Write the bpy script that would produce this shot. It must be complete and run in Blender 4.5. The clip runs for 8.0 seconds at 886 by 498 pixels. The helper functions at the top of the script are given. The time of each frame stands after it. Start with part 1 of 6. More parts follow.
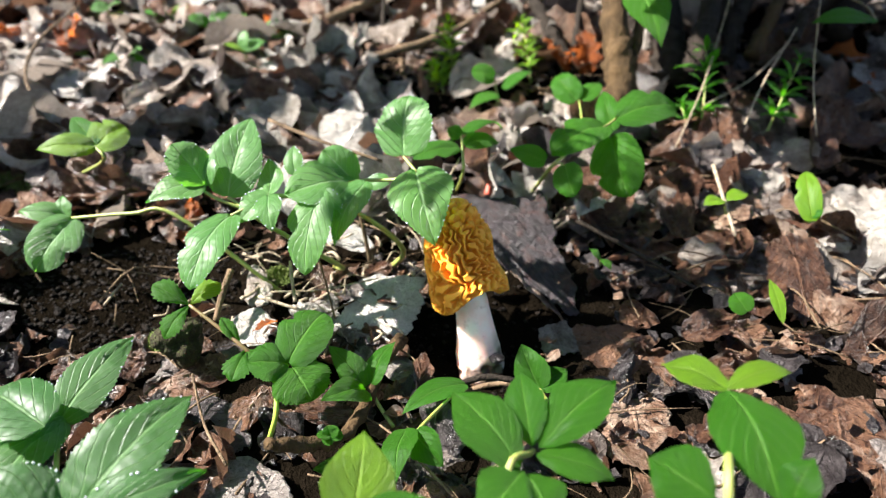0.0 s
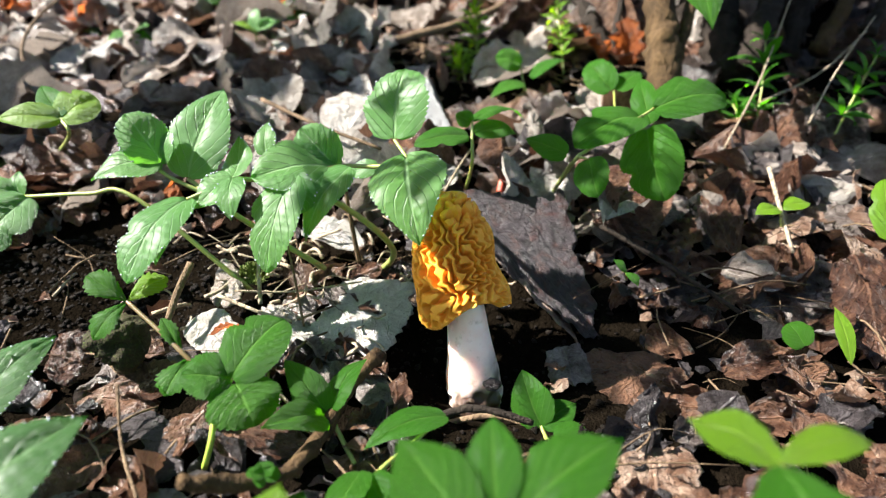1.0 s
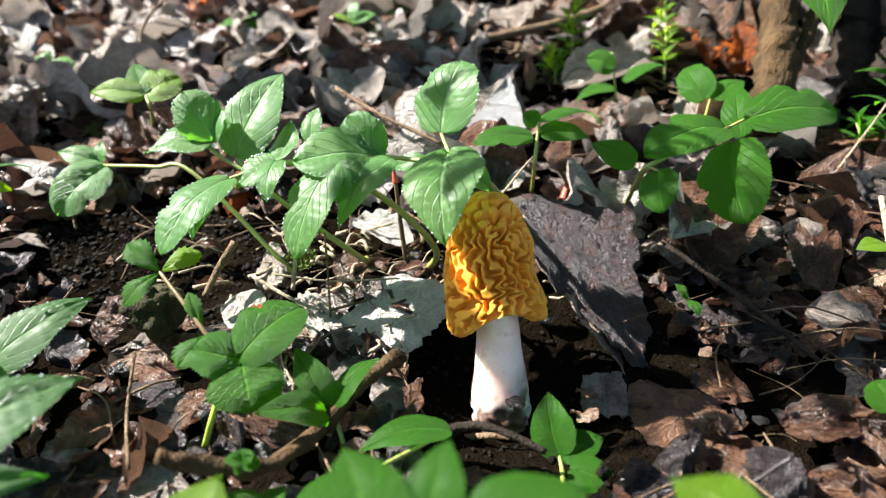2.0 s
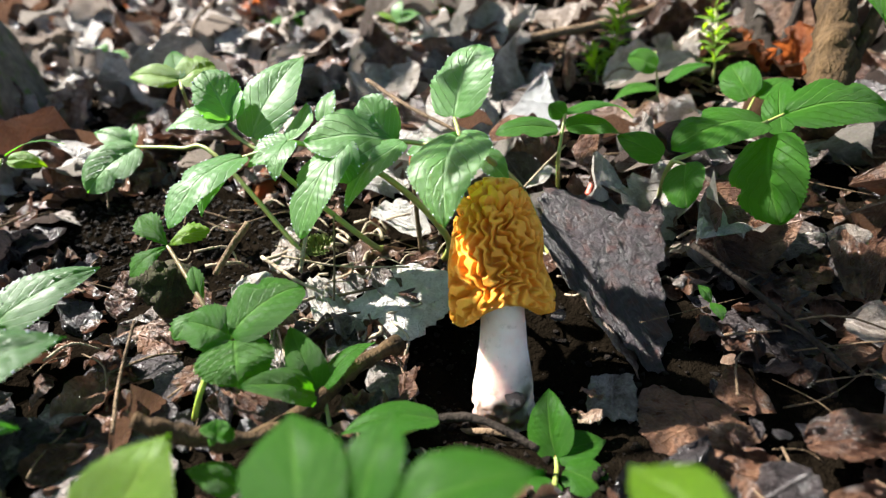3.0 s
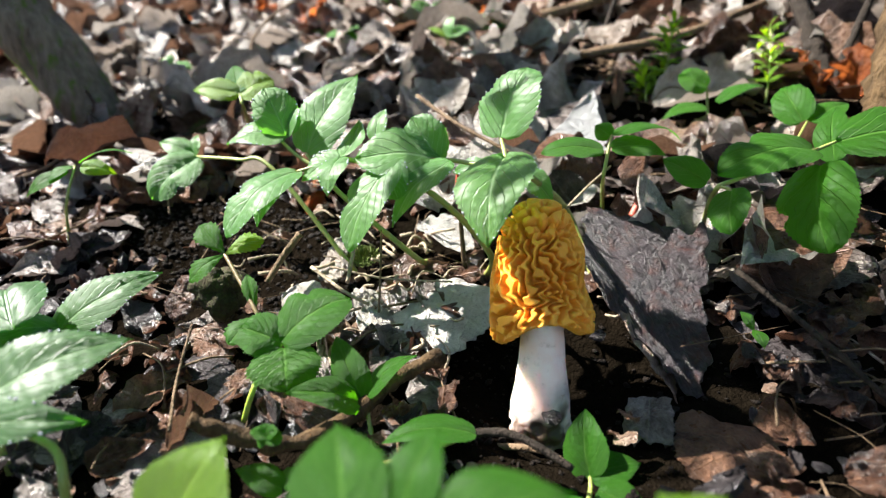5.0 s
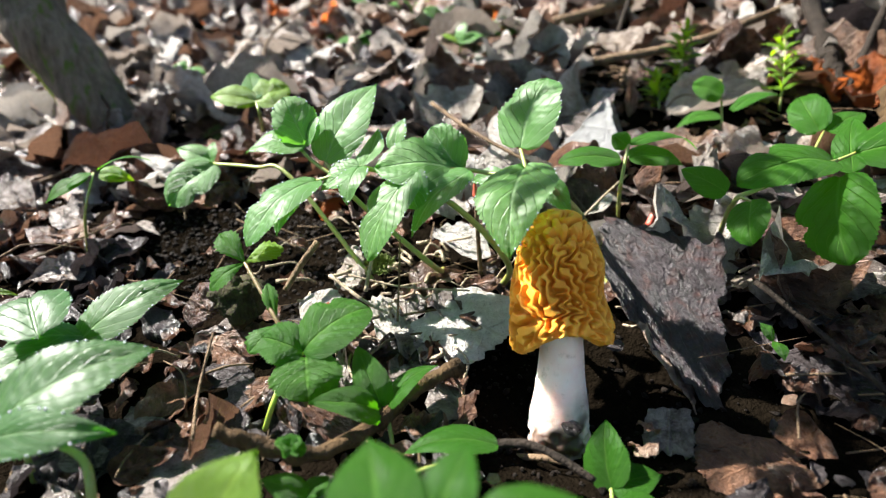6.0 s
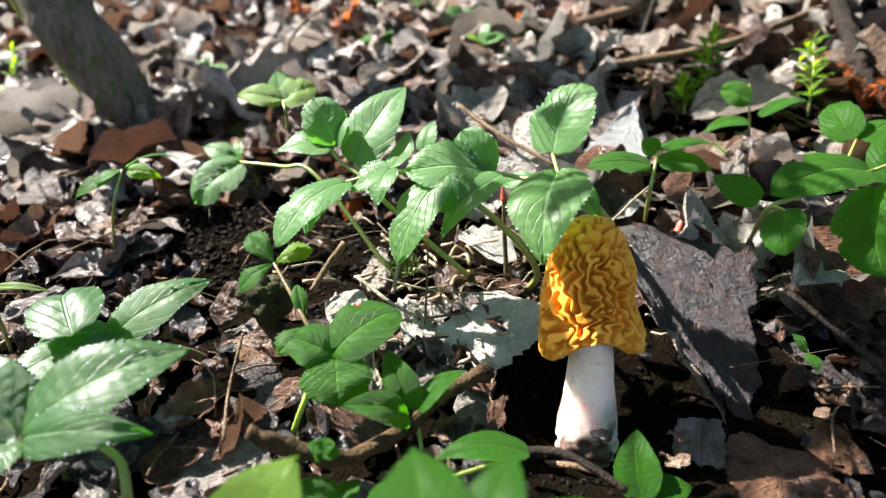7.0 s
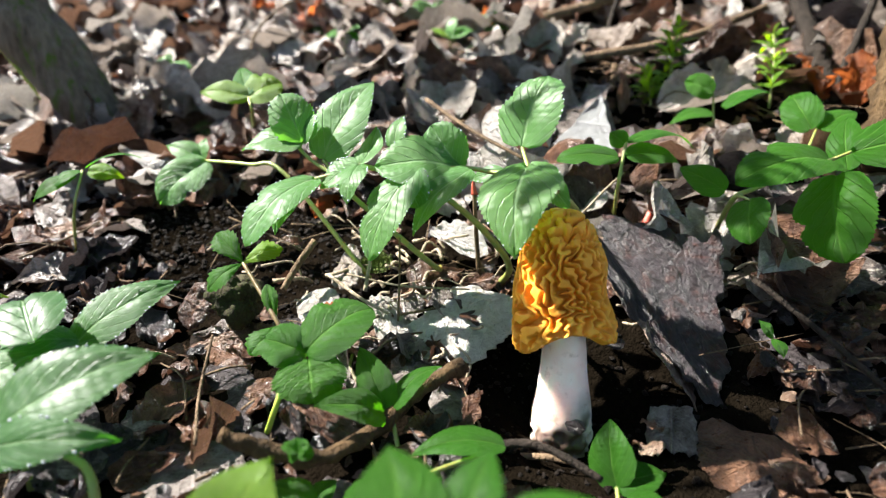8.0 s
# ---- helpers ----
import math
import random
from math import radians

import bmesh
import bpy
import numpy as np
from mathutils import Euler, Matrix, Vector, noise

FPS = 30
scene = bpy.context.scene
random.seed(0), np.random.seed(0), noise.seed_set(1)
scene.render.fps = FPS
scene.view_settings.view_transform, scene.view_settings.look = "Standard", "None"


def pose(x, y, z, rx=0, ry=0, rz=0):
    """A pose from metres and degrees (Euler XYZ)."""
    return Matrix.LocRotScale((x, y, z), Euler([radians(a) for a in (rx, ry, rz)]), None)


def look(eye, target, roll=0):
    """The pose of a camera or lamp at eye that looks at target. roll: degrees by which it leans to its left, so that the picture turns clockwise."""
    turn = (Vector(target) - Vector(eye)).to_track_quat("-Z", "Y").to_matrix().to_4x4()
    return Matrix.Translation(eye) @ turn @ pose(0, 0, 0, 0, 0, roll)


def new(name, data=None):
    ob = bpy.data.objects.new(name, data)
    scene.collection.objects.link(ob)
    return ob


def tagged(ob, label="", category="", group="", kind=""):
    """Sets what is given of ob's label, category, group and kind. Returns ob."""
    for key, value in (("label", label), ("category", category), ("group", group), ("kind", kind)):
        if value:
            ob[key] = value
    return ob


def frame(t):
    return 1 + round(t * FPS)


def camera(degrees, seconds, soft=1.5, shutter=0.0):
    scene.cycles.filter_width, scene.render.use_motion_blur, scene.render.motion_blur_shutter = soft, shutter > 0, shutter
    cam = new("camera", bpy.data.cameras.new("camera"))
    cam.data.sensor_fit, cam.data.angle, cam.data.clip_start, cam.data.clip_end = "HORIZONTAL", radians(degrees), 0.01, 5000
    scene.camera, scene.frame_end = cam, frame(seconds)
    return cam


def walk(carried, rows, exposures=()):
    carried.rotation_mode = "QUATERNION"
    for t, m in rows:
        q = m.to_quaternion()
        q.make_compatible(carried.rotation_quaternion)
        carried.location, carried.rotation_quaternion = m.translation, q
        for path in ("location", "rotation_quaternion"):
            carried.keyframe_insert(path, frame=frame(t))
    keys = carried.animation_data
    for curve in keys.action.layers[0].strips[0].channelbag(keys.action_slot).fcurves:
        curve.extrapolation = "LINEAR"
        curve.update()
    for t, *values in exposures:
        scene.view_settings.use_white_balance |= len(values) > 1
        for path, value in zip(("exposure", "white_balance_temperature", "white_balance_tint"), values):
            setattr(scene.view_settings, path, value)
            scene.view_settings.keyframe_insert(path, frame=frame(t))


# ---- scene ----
cam = camera(70.6, 8.0, soft=1.2)
cam.data.dof.use_dof, cam.data.dof.focus_distance, cam.data.dof.aperture_fstop = True, 0.25, 8.4
# seconds, x, y, z, yaw, pitch, roll
PATH = [
    (0.0, 9e-05, 0.0005, 0.17446, -0.077, -29.722, 0.11),
    (0.5, -0.00168, 0.02763, 0.15973, 0.648, -30.626, 1.489),
    (1.0, 0.01949, 0.04124, 0.14995, 4.153, -29.215, 0.793),
    (1.5, 0.03353, 0.04843, 0.14906, 10.082, -29.112, -0.156),
    (1.7, 0.0386, 0.05217, 0.14573, 12.55, -29.106, 0.479),
    (2.8, 0.06376, 0.06718, 0.13493, 21.434, -27.984, 0.043),
    (3.0, 0.06464, 0.06593, 0.12997, 21.9, -27.646, 0.51),
    (3.5, 0.06358, 0.0644, 0.12984, 24.697, -27.821, -0.896),
    (4.0, 0.06619, 0.0632, 0.12914, 26.249, -27.339, -1.063),
    (4.5, 0.06725, 0.06281, 0.13323, 26.076, -27.261, 0.214),
    (6.0, 0.06043, 0.0599, 0.13946, 26.726, -26.897, 0.519),
    (6.5, 0.05708, 0.05907, 0.14163, 27.135, -27.242, 0.937),
    (7.0, 0.05268, 0.05794, 0.14112, 27.702, -27.133, 1.104),
    (7.5, 0.0528, 0.05918, 0.13915, 27.204, -27.434, 0.667),
    (8.0, 0.05231, 0.05861, 0.14066, 24.782, -27.477, 1.207),
]
walk(cam, [(t, pose(x, y, z, 90 + pitch, 0, yaw) @ pose(0, 0, 0, 0, 0, roll)) for t, x, y, z, yaw, pitch, roll in PATH])
scene.view_settings.exposure = 2.3

# ---- light ----
SUN = Vector((-0.68, 0.03, 0.63)).normalized()
world = bpy.data.worlds.new("sky")
scene.world = world
world.use_nodes = True
sky = world.node_tree.nodes.new("ShaderNodeTexSky")
sky.sky_type, sky.sun_disc = "NISHITA", False
sky.sun_elevation, sky.sun_rotation = math.asin(SUN.z), math.atan2(SUN.x, SUN.y)
back = world.node_tree.nodes["Background"]
back.inputs["Strength"].default_value = 0.045
world.node_tree.links.new(sky.outputs["Color"], back.inputs["Color"])
sun = new("sun", bpy.data.lights.new("sun", "SUN"))
sun.data.energy, sun.data.angle, sun.data.color = 5.0, radians(0.6), (1.0, 0.965, 0.91)
sun.matrix_world = look(SUN * 5, (0, 0, 0))


# ---- materials ----
class Nodes:
    """A short hand for node trees."""

    def __init__(self, name):
        self.mat = bpy.data.materials.new(name)
        self.mat.use_nodes = True
        self.tree = self.mat.node_tree
        self.bsdf = self.tree.nodes["Principled BSDF"]
        self.out = self.tree.nodes["Material Output"]

    def put(self, value, socket):
        if isinstance(value, bpy.types.NodeSocket):
            self.tree.links.new(value, socket)
        else:
            socket.default_value = value

    def node(self, kind, **inputs):
        n = self.tree.nodes.new("ShaderNode" + kind)
        for k, v in inputs.items():
            self.put(v, n.inputs[k])
        return n

    def math(self, op, a, b=0.0, c=0.0):
        n = self.tree.nodes.new("ShaderNodeMath")
        n.operation = op
        for s, v in zip(n.inputs, (a, b, c)):
            self.put(v, s)
        return n.outputs[0]

    def noise(self, scale, detail=4.0, rough=0.55, vector=None, distortion=0.0):
        n = self.node("TexNoise", Scale=scale, Detail=detail, Roughness=rough, Distortion=distortion)
        if vector is not None:
            self.put(vector, n.inputs["Vector"])
        return n.outputs["Fac"]

    def ramp(self, fac, *stops):
        n = self.tree.nodes.new("ShaderNodeValToRGB")
        self.put(fac, n.inputs[0])
        e = n.color_ramp.elements
        while len(e) < len(stops):
            e.new(0.5)
        for k, (p, c) in enumerate(stops):
            e[k].position = p
            e[k].color = (c, c, c, 1) if isinstance(c, (int, float)) else (*c, 1)
        return n.outputs["Color"]

    def mix(self, fac, a, b, blend="MIX"):
        n = self.tree.nodes.new("ShaderNodeMix")
        n.data_type, n.blend_type = "RGBA", blend
        for s, v in ((n.inputs[0], fac), (n.inputs[6], a), (n.inputs[7], b)):
            self.put((*v, 1) if isinstance(v, tuple) and len(v) == 3 else v, s)
        return n.outputs[2]

    def object_space(self):
        return self.node("TexCoord").outputs["Object"]

    def bump(self, height, strength=0.4, distance=0.001):
        return self.node("Bump", Strength=strength, Distance=distance, Height=height).outputs["Normal"]

    def done(self, color=None, rough=None, normal=None, translucent=None, amount=0.3, spec=None):
        b = self.bsdf
        if color is not None:
            self.put((*color, 1) if isinstance(color, tuple) else color, b.inputs["Base Color"])
        if rough is not None:
            self.put(rough, b.inputs["Roughness"])
        if spec is not None:
            self.put(spec, b.inputs["Specular IOR Level"])
        if normal is not None:
            self.put(normal, b.inputs["Normal"])
        if translucent is not None:
            t = self.node("BsdfTranslucent")
            self.put((*translucent, 1) if isinstance(translucent, tuple) else translucent, t.inputs["Color"])
            m = self.node("MixShader", Fac=amount)
            self.tree.links.new(b.outputs[0], m.inputs[1])
            self.tree.links.new(t.outputs[0], m.inputs[2])
            self.tree.links.new(m.outputs[0], self.out.inputs["Surface"])
        return self.mat


def uv_parts(n):
    """Across (0 at the midrib, 1 at the edge) and along a leaf."""
    s = n.node("SeparateXYZ", Vector=n.node("TexCoord").outputs["UV"])
    return n.math("ABSOLUTE", n.math("MULTIPLY_ADD", s.outputs[0], 2.0, -1.0)), s.outputs[1]


def veins(n, count, slant, width):
    """1 on the midrib and on the side veins, fading into the blade."""
    u, v = uv_parts(n)
    wob = n.math("MULTIPLY", n.noise(160.0, 2.0, vector=n.object_space()), 0.05)
    ph = n.math("MULTIPLY", n.math("ADD", n.math("SUBTRACT", v, n.math("MULTIPLY", u, slant)), wob), count)
    saw = n.math("ABSOLUTE", n.math("SUBTRACT", n.math("FRACT", ph), 0.5))
    side = n.node("MapRange", Value=saw, **{"From Min": width, "From Max": 0.0})
    mid = n.node("MapRange", Value=u, **{"From Min": 0.07, "From Max": 0.02})
    return n.math("MAXIMUM", side.outputs[0], mid.outputs[0]), saw, u


def green(name, top, vein, through_color, rough=0.32, count=6.0, amount=0.40, coat=0.5):
    n = Nodes(name)
    line, saw, u = veins(n, count, 0.48, 0.07)
    rnd = n.node("ObjectInfo").outputs["Random"]
    blotch = n.noise(220.0, 5.0, 0.65)
    base = n.mix(n.math("MULTIPLY", blotch, 0.65), tuple(c * 0.72 for c in top), tuple(c * 1.3 for c in top))
    base = n.mix(n.math("MULTIPLY", rnd, 0.30), base, (top[0] * 1.5, top[1] * 1.05, top[2] * 0.8))
    base = n.mix(n.math("MULTIPLY", line, 0.80), base, vein)
    spots = n.ramp(n.noise(900.0, 2.0), (0.70, 0.0), (0.78, 1.0))
    base = n.mix(n.math("MULTIPLY", spots, 0.25), base, (0.20, 0.19, 0.07))
    quilt = n.node("TexVoronoi", Scale=620.0)
    quilt.feature = "DISTANCE_TO_EDGE"
    cells = n.math("MINIMUM", n.math("MULTIPLY", quilt.outputs["Distance"], 3.0), 0.8)
    height = n.math("ADD", n.math("MULTIPLY", line, -0.85), n.math("ADD", n.math("MULTIPLY", cells, 0.10), n.math("MULTIPLY", n.noise(200.0, 2.0), 0.12)))
    nor = n.bump(height, 1.0, 0.0019)
    n.bsdf.inputs["Coat Weight"].default_value = coat
    n.bsdf.inputs["Coat Roughness"].default_value = 0.45
    n.put(n.bump(n.math("MULTIPLY", line, -0.5), 0.8, 0.0010), n.bsdf.inputs["Coat Normal"])
    tr = n.mix(n.math("MULTIPLY", line, 0.35), through_color, tuple(c * 0.6 for c in through_color))
    r = n.math("MULTIPLY_ADD", n.noise(500.0, 3.0), 0.25, rough - 0.1)
    return n.done(base, r, nor, tr, amount, 0.22)


GREEN = green("green_leaf", (0.036, 0.155, 0.008), (0.13, 0.32, 0.045), (0.14, 0.56, 0.008), 0.44, coat=0.08)
# paler copy of the leaf green; part of the whitish sheen is painted in
PALE = green("pale_leaf", (0.105, 0.300, 0.066), (0.34, 0.56, 0.24), (0.24, 0.68, 0.05), 0.40, coat=0.55)
# yellow-green of young leaves; also stands in for sunlight on and through leaves
LIME = green("lime_leaf", (0.130, 0.300, 0.012), (0.28, 0.45, 0.05), (0.40, 0.70, 0.01), 0.42, coat=0.25)
DEEP = green("deep_leaf", (0.052, 0.185, 0.034), (0.24, 0.44, 0.16), (0.12, 0.50, 0.02), 0.40, coat=0.70)
TONES = {"deep": DEEP, "green": GREEN, "pale": PALE, "lime": LIME}


def dead(name, dark, mid, light, rough=0.6, amount=0.15, lift=0.16, blush=None, scale=1.0):
    n = Nodes(name)
    line, saw, u = veins(n, 7.0, 0.3, 0.06)
    info = n.node("ObjectInfo")
    mv = n.tree.nodes.new("ShaderNodeVectorMath")
    mv.operation = "MULTIPLY_ADD"
    n.put(n.node("TexCoord").outputs["Object"], mv.inputs[0])
    mv.inputs[1].default_value = (scale, scale, scale)
    n.put(info.outputs["Location"], mv.inputs[2])
    big, small = n.noise(5.0, 6.0, 0.65, mv.outputs[0], 0.6), n.noise(38.0, 4.0, 0.7, mv.outputs[0])
    isl = n.node("NewGeometry").outputs["Random Per Island"]
    mixv = n.math("ADD", n.math("MULTIPLY_ADD", big, 1.9, -0.5), n.math("MULTIPLY", n.math("ADD", info.outputs["Random"], isl), 0.42))
    col = n.ramp(n.math("SUBTRACT", mixv, 0.32), (0.10, dark), (0.45, mid), (0.85, light))
    fib = n.noise(140.0, 5.0, 0.75, mv.outputs[0])
    col = n.mix(n.math("MULTIPLY", n.ramp(fib, (0.35, 1.0), (0.62, 0.0)), 0.55), col, tuple(c * 0.45 for c in mid))
    spots = n.ramp(small, (0.58, 0.0), (0.66, 1.0))
    col = n.mix(n.math("MULTIPLY", spots, 0.65), col, tuple(c * 0.35 for c in dark))
    mould = n.ramp(n.noise(12.0, 5.0, 0.7, mv.outputs[0], 1.2), (0.60, 0.0), (0.66, 1.0))
    col = n.mix(n.math("MULTIPLY", mould, 0.5), col, tuple(min(1, c * 1.2) for c in light))
    if blush:
        red = n.ramp(n.noise(4.0, 6.0, 0.7, mv.outputs[0], 0.8), (0.50, 0.0), (0.64, 1.0))
        col = n.mix(n.math("MULTIPLY", red, 0.7), col, blush)
    col = n.mix(n.math("MULTIPLY", line, lift), col, tuple(min(1, c * 1.25) for c in light))
    h = n.math("ADD", n.math("MULTIPLY_ADD", n.noise(11.0, 3.0, 0.5, mv.outputs[0], 0.8), 2.2, n.math("MULTIPLY", line, 0.6 if lift > 0.1 else 0.0)), n.math("ADD", n.math("MULTIPLY", small, 0.8), n.math("MULTIPLY", fib, 0.5)))
    r = n.math("MULTIPLY_ADD", n.noise(9.0, 3.0, 0.6, mv.outputs[0]), 0.5, rough - 0.34)
    return n.done(col, r, n.bump(h, 1.0, 0.0032), tuple(c * 0.9 for c in mid), amount, 0.5)


DRY = {  # dark, middle and light tones, roughness, light let through, paler veins
    "pale": ((0.22, 0.165, 0.130), (0.52, 0.43, 0.36), (0.78, 0.70, 0.63), 0.5),
    "grey": ((0.040, 0.030, 0.027), (0.160, 0.124, 0.108), (0.50, 0.43, 0.39), 0.42),
    "tan": ((0.060, 0.028, 0.015), (0.240, 0.128, 0.078), (0.66, 0.48, 0.36), 0.45),
    "brown": ((0.024, 0.010, 0.006), (0.100, 0.044, 0.026), (0.33, 0.175, 0.105), 0.42),
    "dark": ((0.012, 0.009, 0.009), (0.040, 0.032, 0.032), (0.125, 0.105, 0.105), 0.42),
    "rust": ((0.22, 0.045, 0.012), (0.50, 0.13, 0.03), (0.65, 0.22, 0.06), 0.55, 0.5),
    # slab: violet-grey, darkened beyond its own colour to stand in for shade
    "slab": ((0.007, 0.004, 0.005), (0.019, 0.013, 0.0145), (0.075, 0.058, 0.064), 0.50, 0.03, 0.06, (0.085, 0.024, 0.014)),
    # bleached: pale leaf colour lifted further to make up for missing sunlight
    "bleached": ((0.30, 0.25, 0.20), (0.58, 0.52, 0.46), (0.80, 0.76, 0.72), 0.5),
    "white": ((0.55, 0.54, 0.53), (0.70, 0.69, 0.68), (0.85, 0.85, 0.84), 0.6, 0.5, 0.12),
}
DEAD = {k: dead(k + "_dead_leaf", *v) for k, v in DRY.items()}
# the same for meshes built at true size
DEAD_TRUE = {k: dead(k + "_dead_leaf_sheet", *v, scale=24.0) for k, v in DRY.items()}


def soil_material():
    n = Nodes("soil")
    p = n.object_space()
    a, b, c = n.noise(14.0, 6.0, 0.6, p), n.noise(120.0, 5.0, 0.65, p), n.noise(600.0, 3.0, 0.6, p)
    # dark soil brown taken near-black, so gaps and hollows carry painted shade
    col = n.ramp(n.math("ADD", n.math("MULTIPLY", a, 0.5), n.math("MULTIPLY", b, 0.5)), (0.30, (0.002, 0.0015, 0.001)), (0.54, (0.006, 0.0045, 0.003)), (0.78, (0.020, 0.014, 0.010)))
    h = n.math("ADD", b, n.math("MULTIPLY", c, 0.5))
    return n.done(col, 0.85, n.bump(h, 0.9, 0.004), spec=0.0)


def bark_material(name, dark, light, scale=60.0, moss=0.0):
    n = Nodes(name)
    m = n.node("Mapping", Vector=n.object_space(), Scale=(1.0, 1.0, 0.3))
    a, b = n.noise(scale, 6.0, 0.65, m.outputs[0]), n.noise(scale * 6, 4.0, 0.6, m.outputs[0])
    col = n.ramp(n.math("ADD", n.math("MULTIPLY", a, 0.65), n.math("MULTIPLY", b, 0.35)), (0.32, dark), (0.68, light))
    if moss:
        col = n.mix(n.ramp(n.noise(scale * 0.7, 4.0), (0.62 - moss, 0.0), (0.75 - moss, 1.0)), col, (0.07, 0.10, 0.02))
    return n.done(col, 0.8, n.bump(n.math("ADD", a, n.math("MULTIPLY", b, 0.4)), 1.0, 0.004), spec=0.15)


def stem_material(name, a, b):
    n = Nodes(name)
    col = n.mix(n.noise(300.0, 3.0), a, b)
    n.bsdf.inputs["Subsurface Weight"].default_value = 0.15
    n.bsdf.inputs["Subsurface Scale"].default_value = 0.002
    return n.done(col, 0.4, n.bump(n.noise(1500.0, 2.0), 0.3, 0.0003))


def cap_material():
    n = Nodes("mushroom_cap")
    p = n.object_space()
    a, b = n.noise(70.0, 4.0, 0.6, p), n.noise(700.0, 3.0, 0.6, p)
    col = n.ramp(a, (0.30, (0.62, 0.24, 0.018)), (0.52, (0.80, 0.345, 0.032)), (0.72, (0.88, 0.45, 0.065)))
    col = n.mix(n.math("MULTIPLY", b, 0.3), col, (0.68, 0.28, 0.024))
    n.bsdf.inputs["Subsurface Weight"].default_value = 0.3
    n.bsdf.inputs["Subsurface Radius"].default_value = (1.0, 0.5, 0.15)
    n.bsdf.inputs["Subsurface Scale"].default_value = 0.0012
    return n.done(col, n.math("MULTIPLY_ADD", b, 0.2, 0.5), n.bump(b, 0.4, 0.0004), spec=0.25)


def stipe_material():
    n = Nodes("mushroom_stem")
    p = n.object_space()
    s = n.node("SeparateXYZ", Vector=p)
    a, b, c = n.noise(90.0, 4.0, 0.6, p), n.noise(420.0, 4.0, 0.65, p), n.noise(55.0, 3.0, 0.5, p)
    col = n.ramp(a, (0.3, (0.95, 0.66, 0.56)), (0.6, (0.98, 0.79, 0.70)), (0.8, (0.98, 0.88, 0.82)))
    col = n.mix(n.math("MULTIPLY", n.ramp(n.noise(170.0, 5.0, 0.7, p), (0.56, 0.0), (0.70, 1.0)), 0.55), col, (0.42, 0.24, 0.13))
    low = n.node("MapRange", Value=s.outputs[2], **{"From Min": 0.022, "From Max": 0.009}).outputs[0]
    dirt = n.math("MULTIPLY", n.ramp(c, (0.42, 0.0), (0.56, 1.0)), low)
    col = n.mix(dirt, col, (0.075, 0.045, 0.028))
    n.bsdf.inputs["Subsurface Weight"].default_value = 0.6
    n.bsdf.inputs["Subsurface Radius"].default_value = (1.0, 0.75, 0.6)
    n.bsdf.inputs["Subsurface Scale"].default_value = 0.008
    return n.done(col, 0.5, n.bump(n.math("ADD", b, a), 0.45, 0.0006), spec=0.4)


def plain(name, color, rough=0.5, **k):
    n = Nodes(name)
    v = n.noise(400.0, 3.0)
    return n.done(n.mix(v, tuple(c * 0.8 for c in color), tuple(min(1, c * 1.15) for c in color)), rough, n.bump(v, 0.3, 0.0004), **k)


SOIL = soil_material()
GREENSTEM = stem_material("green_stalk", (0.17, 0.23, 0.045), (0.28, 0.29, 0.08))
LIMESTEM = stem_material("lime_stalk", (0.25, 0.38, 0.04), (0.38, 0.48, 0.08))
BROWNSTEM = stem_material("brown_stalk", (0.12, 0.11, 0.04), (0.22, 0.13, 0.06))
BARK = bark_material("trunk_bark", (0.035, 0.027, 0.020), (0.21, 0.17, 0.125), 60.0, 0.08)
TANBARK = bark_material("stump_bark", (0.012, 0.007, 0.003), (0.10, 0.060, 0.027), 110.0)
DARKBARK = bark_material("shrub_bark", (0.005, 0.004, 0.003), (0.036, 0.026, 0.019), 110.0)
TWIG = bark_material("twig_bark", (0.045, 0.028, 0.016), (0.23, 0.155, 0.095), 120.0)
PALETWIG = bark_material("pale_twig", (0.16, 0.115, 0.07), (0.48, 0.39, 0.29), 120.0)
MOSS = plain("moss", (0.10, 0.13, 0.02), 0.8)
# crumb colour darkened too, standing in for shade in the bare hollows
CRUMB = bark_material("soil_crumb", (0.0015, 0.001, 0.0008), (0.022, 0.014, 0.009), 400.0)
ROTTEN = bark_material("rotten_wood", (0.008, 0.005, 0.004), (0.045, 0.030, 0.020), 120.0, 0.10)
CAP, STIPE = cap_material(), stipe_material()
BUD = plain("red_bud", (0.42, 0.07, 0.04), 0.4)
# part-opaque white, not clear water: the drops' glints are put into the colour
water = Nodes("dew")
for key, value in (("Transmission Weight", 0.35), ("IOR", 1.33), ("Roughness", 0.06)):
    water.bsdf.inputs[key].default_value = value
DEW = water.done((0.95, 0.97, 1.0))


# ---- building ----
def mesh_from(name, verts, faces, uvs=None):
    me = bpy.data.meshes.new(name)
    me.from_pydata([tuple(v) for v in verts], [], faces)
    if uvs is not None:
        layer = me.uv_layers.new(name="UVMap")
        loops = np.empty(len(me.loops), dtype=np.int32)
        me.loops.foreach_get("vertex_index", loops)
        layer.data.foreach_set("uv", np.asarray(uvs, dtype=np.float32)[loops].ravel())
    me.polygons.foreach_set("use_smooth", [True] * len(me.polygons))
    me.update()
    return me


def thing(name, at, label, category, group="", kind=""):
    ob = new(name)
    ob.location, ob.empty_display_size = at, 0.01
    return tagged(ob, label, category, group, kind)


def part(name, me, material, parent, label="", kind=""):
    """A mesh in world coordinates, as one part under its thing."""
    ob = new(name, me)
    me.materials.append(material)
    ob.parent = parent
    up = parent
    shift = Vector((0, 0, 0))
    while up:
        shift -= up.location
        up = up.parent
    ob.location = shift
    return tagged(ob, label, kind=kind)


def solid(name, me, material, label, category, group="", kind=""):
    """A mesh in world coordinates, as a thing of its own."""
    ob = new(name, me)
    me.materials.append(material)
    return tagged(ob, label, category, group, kind)


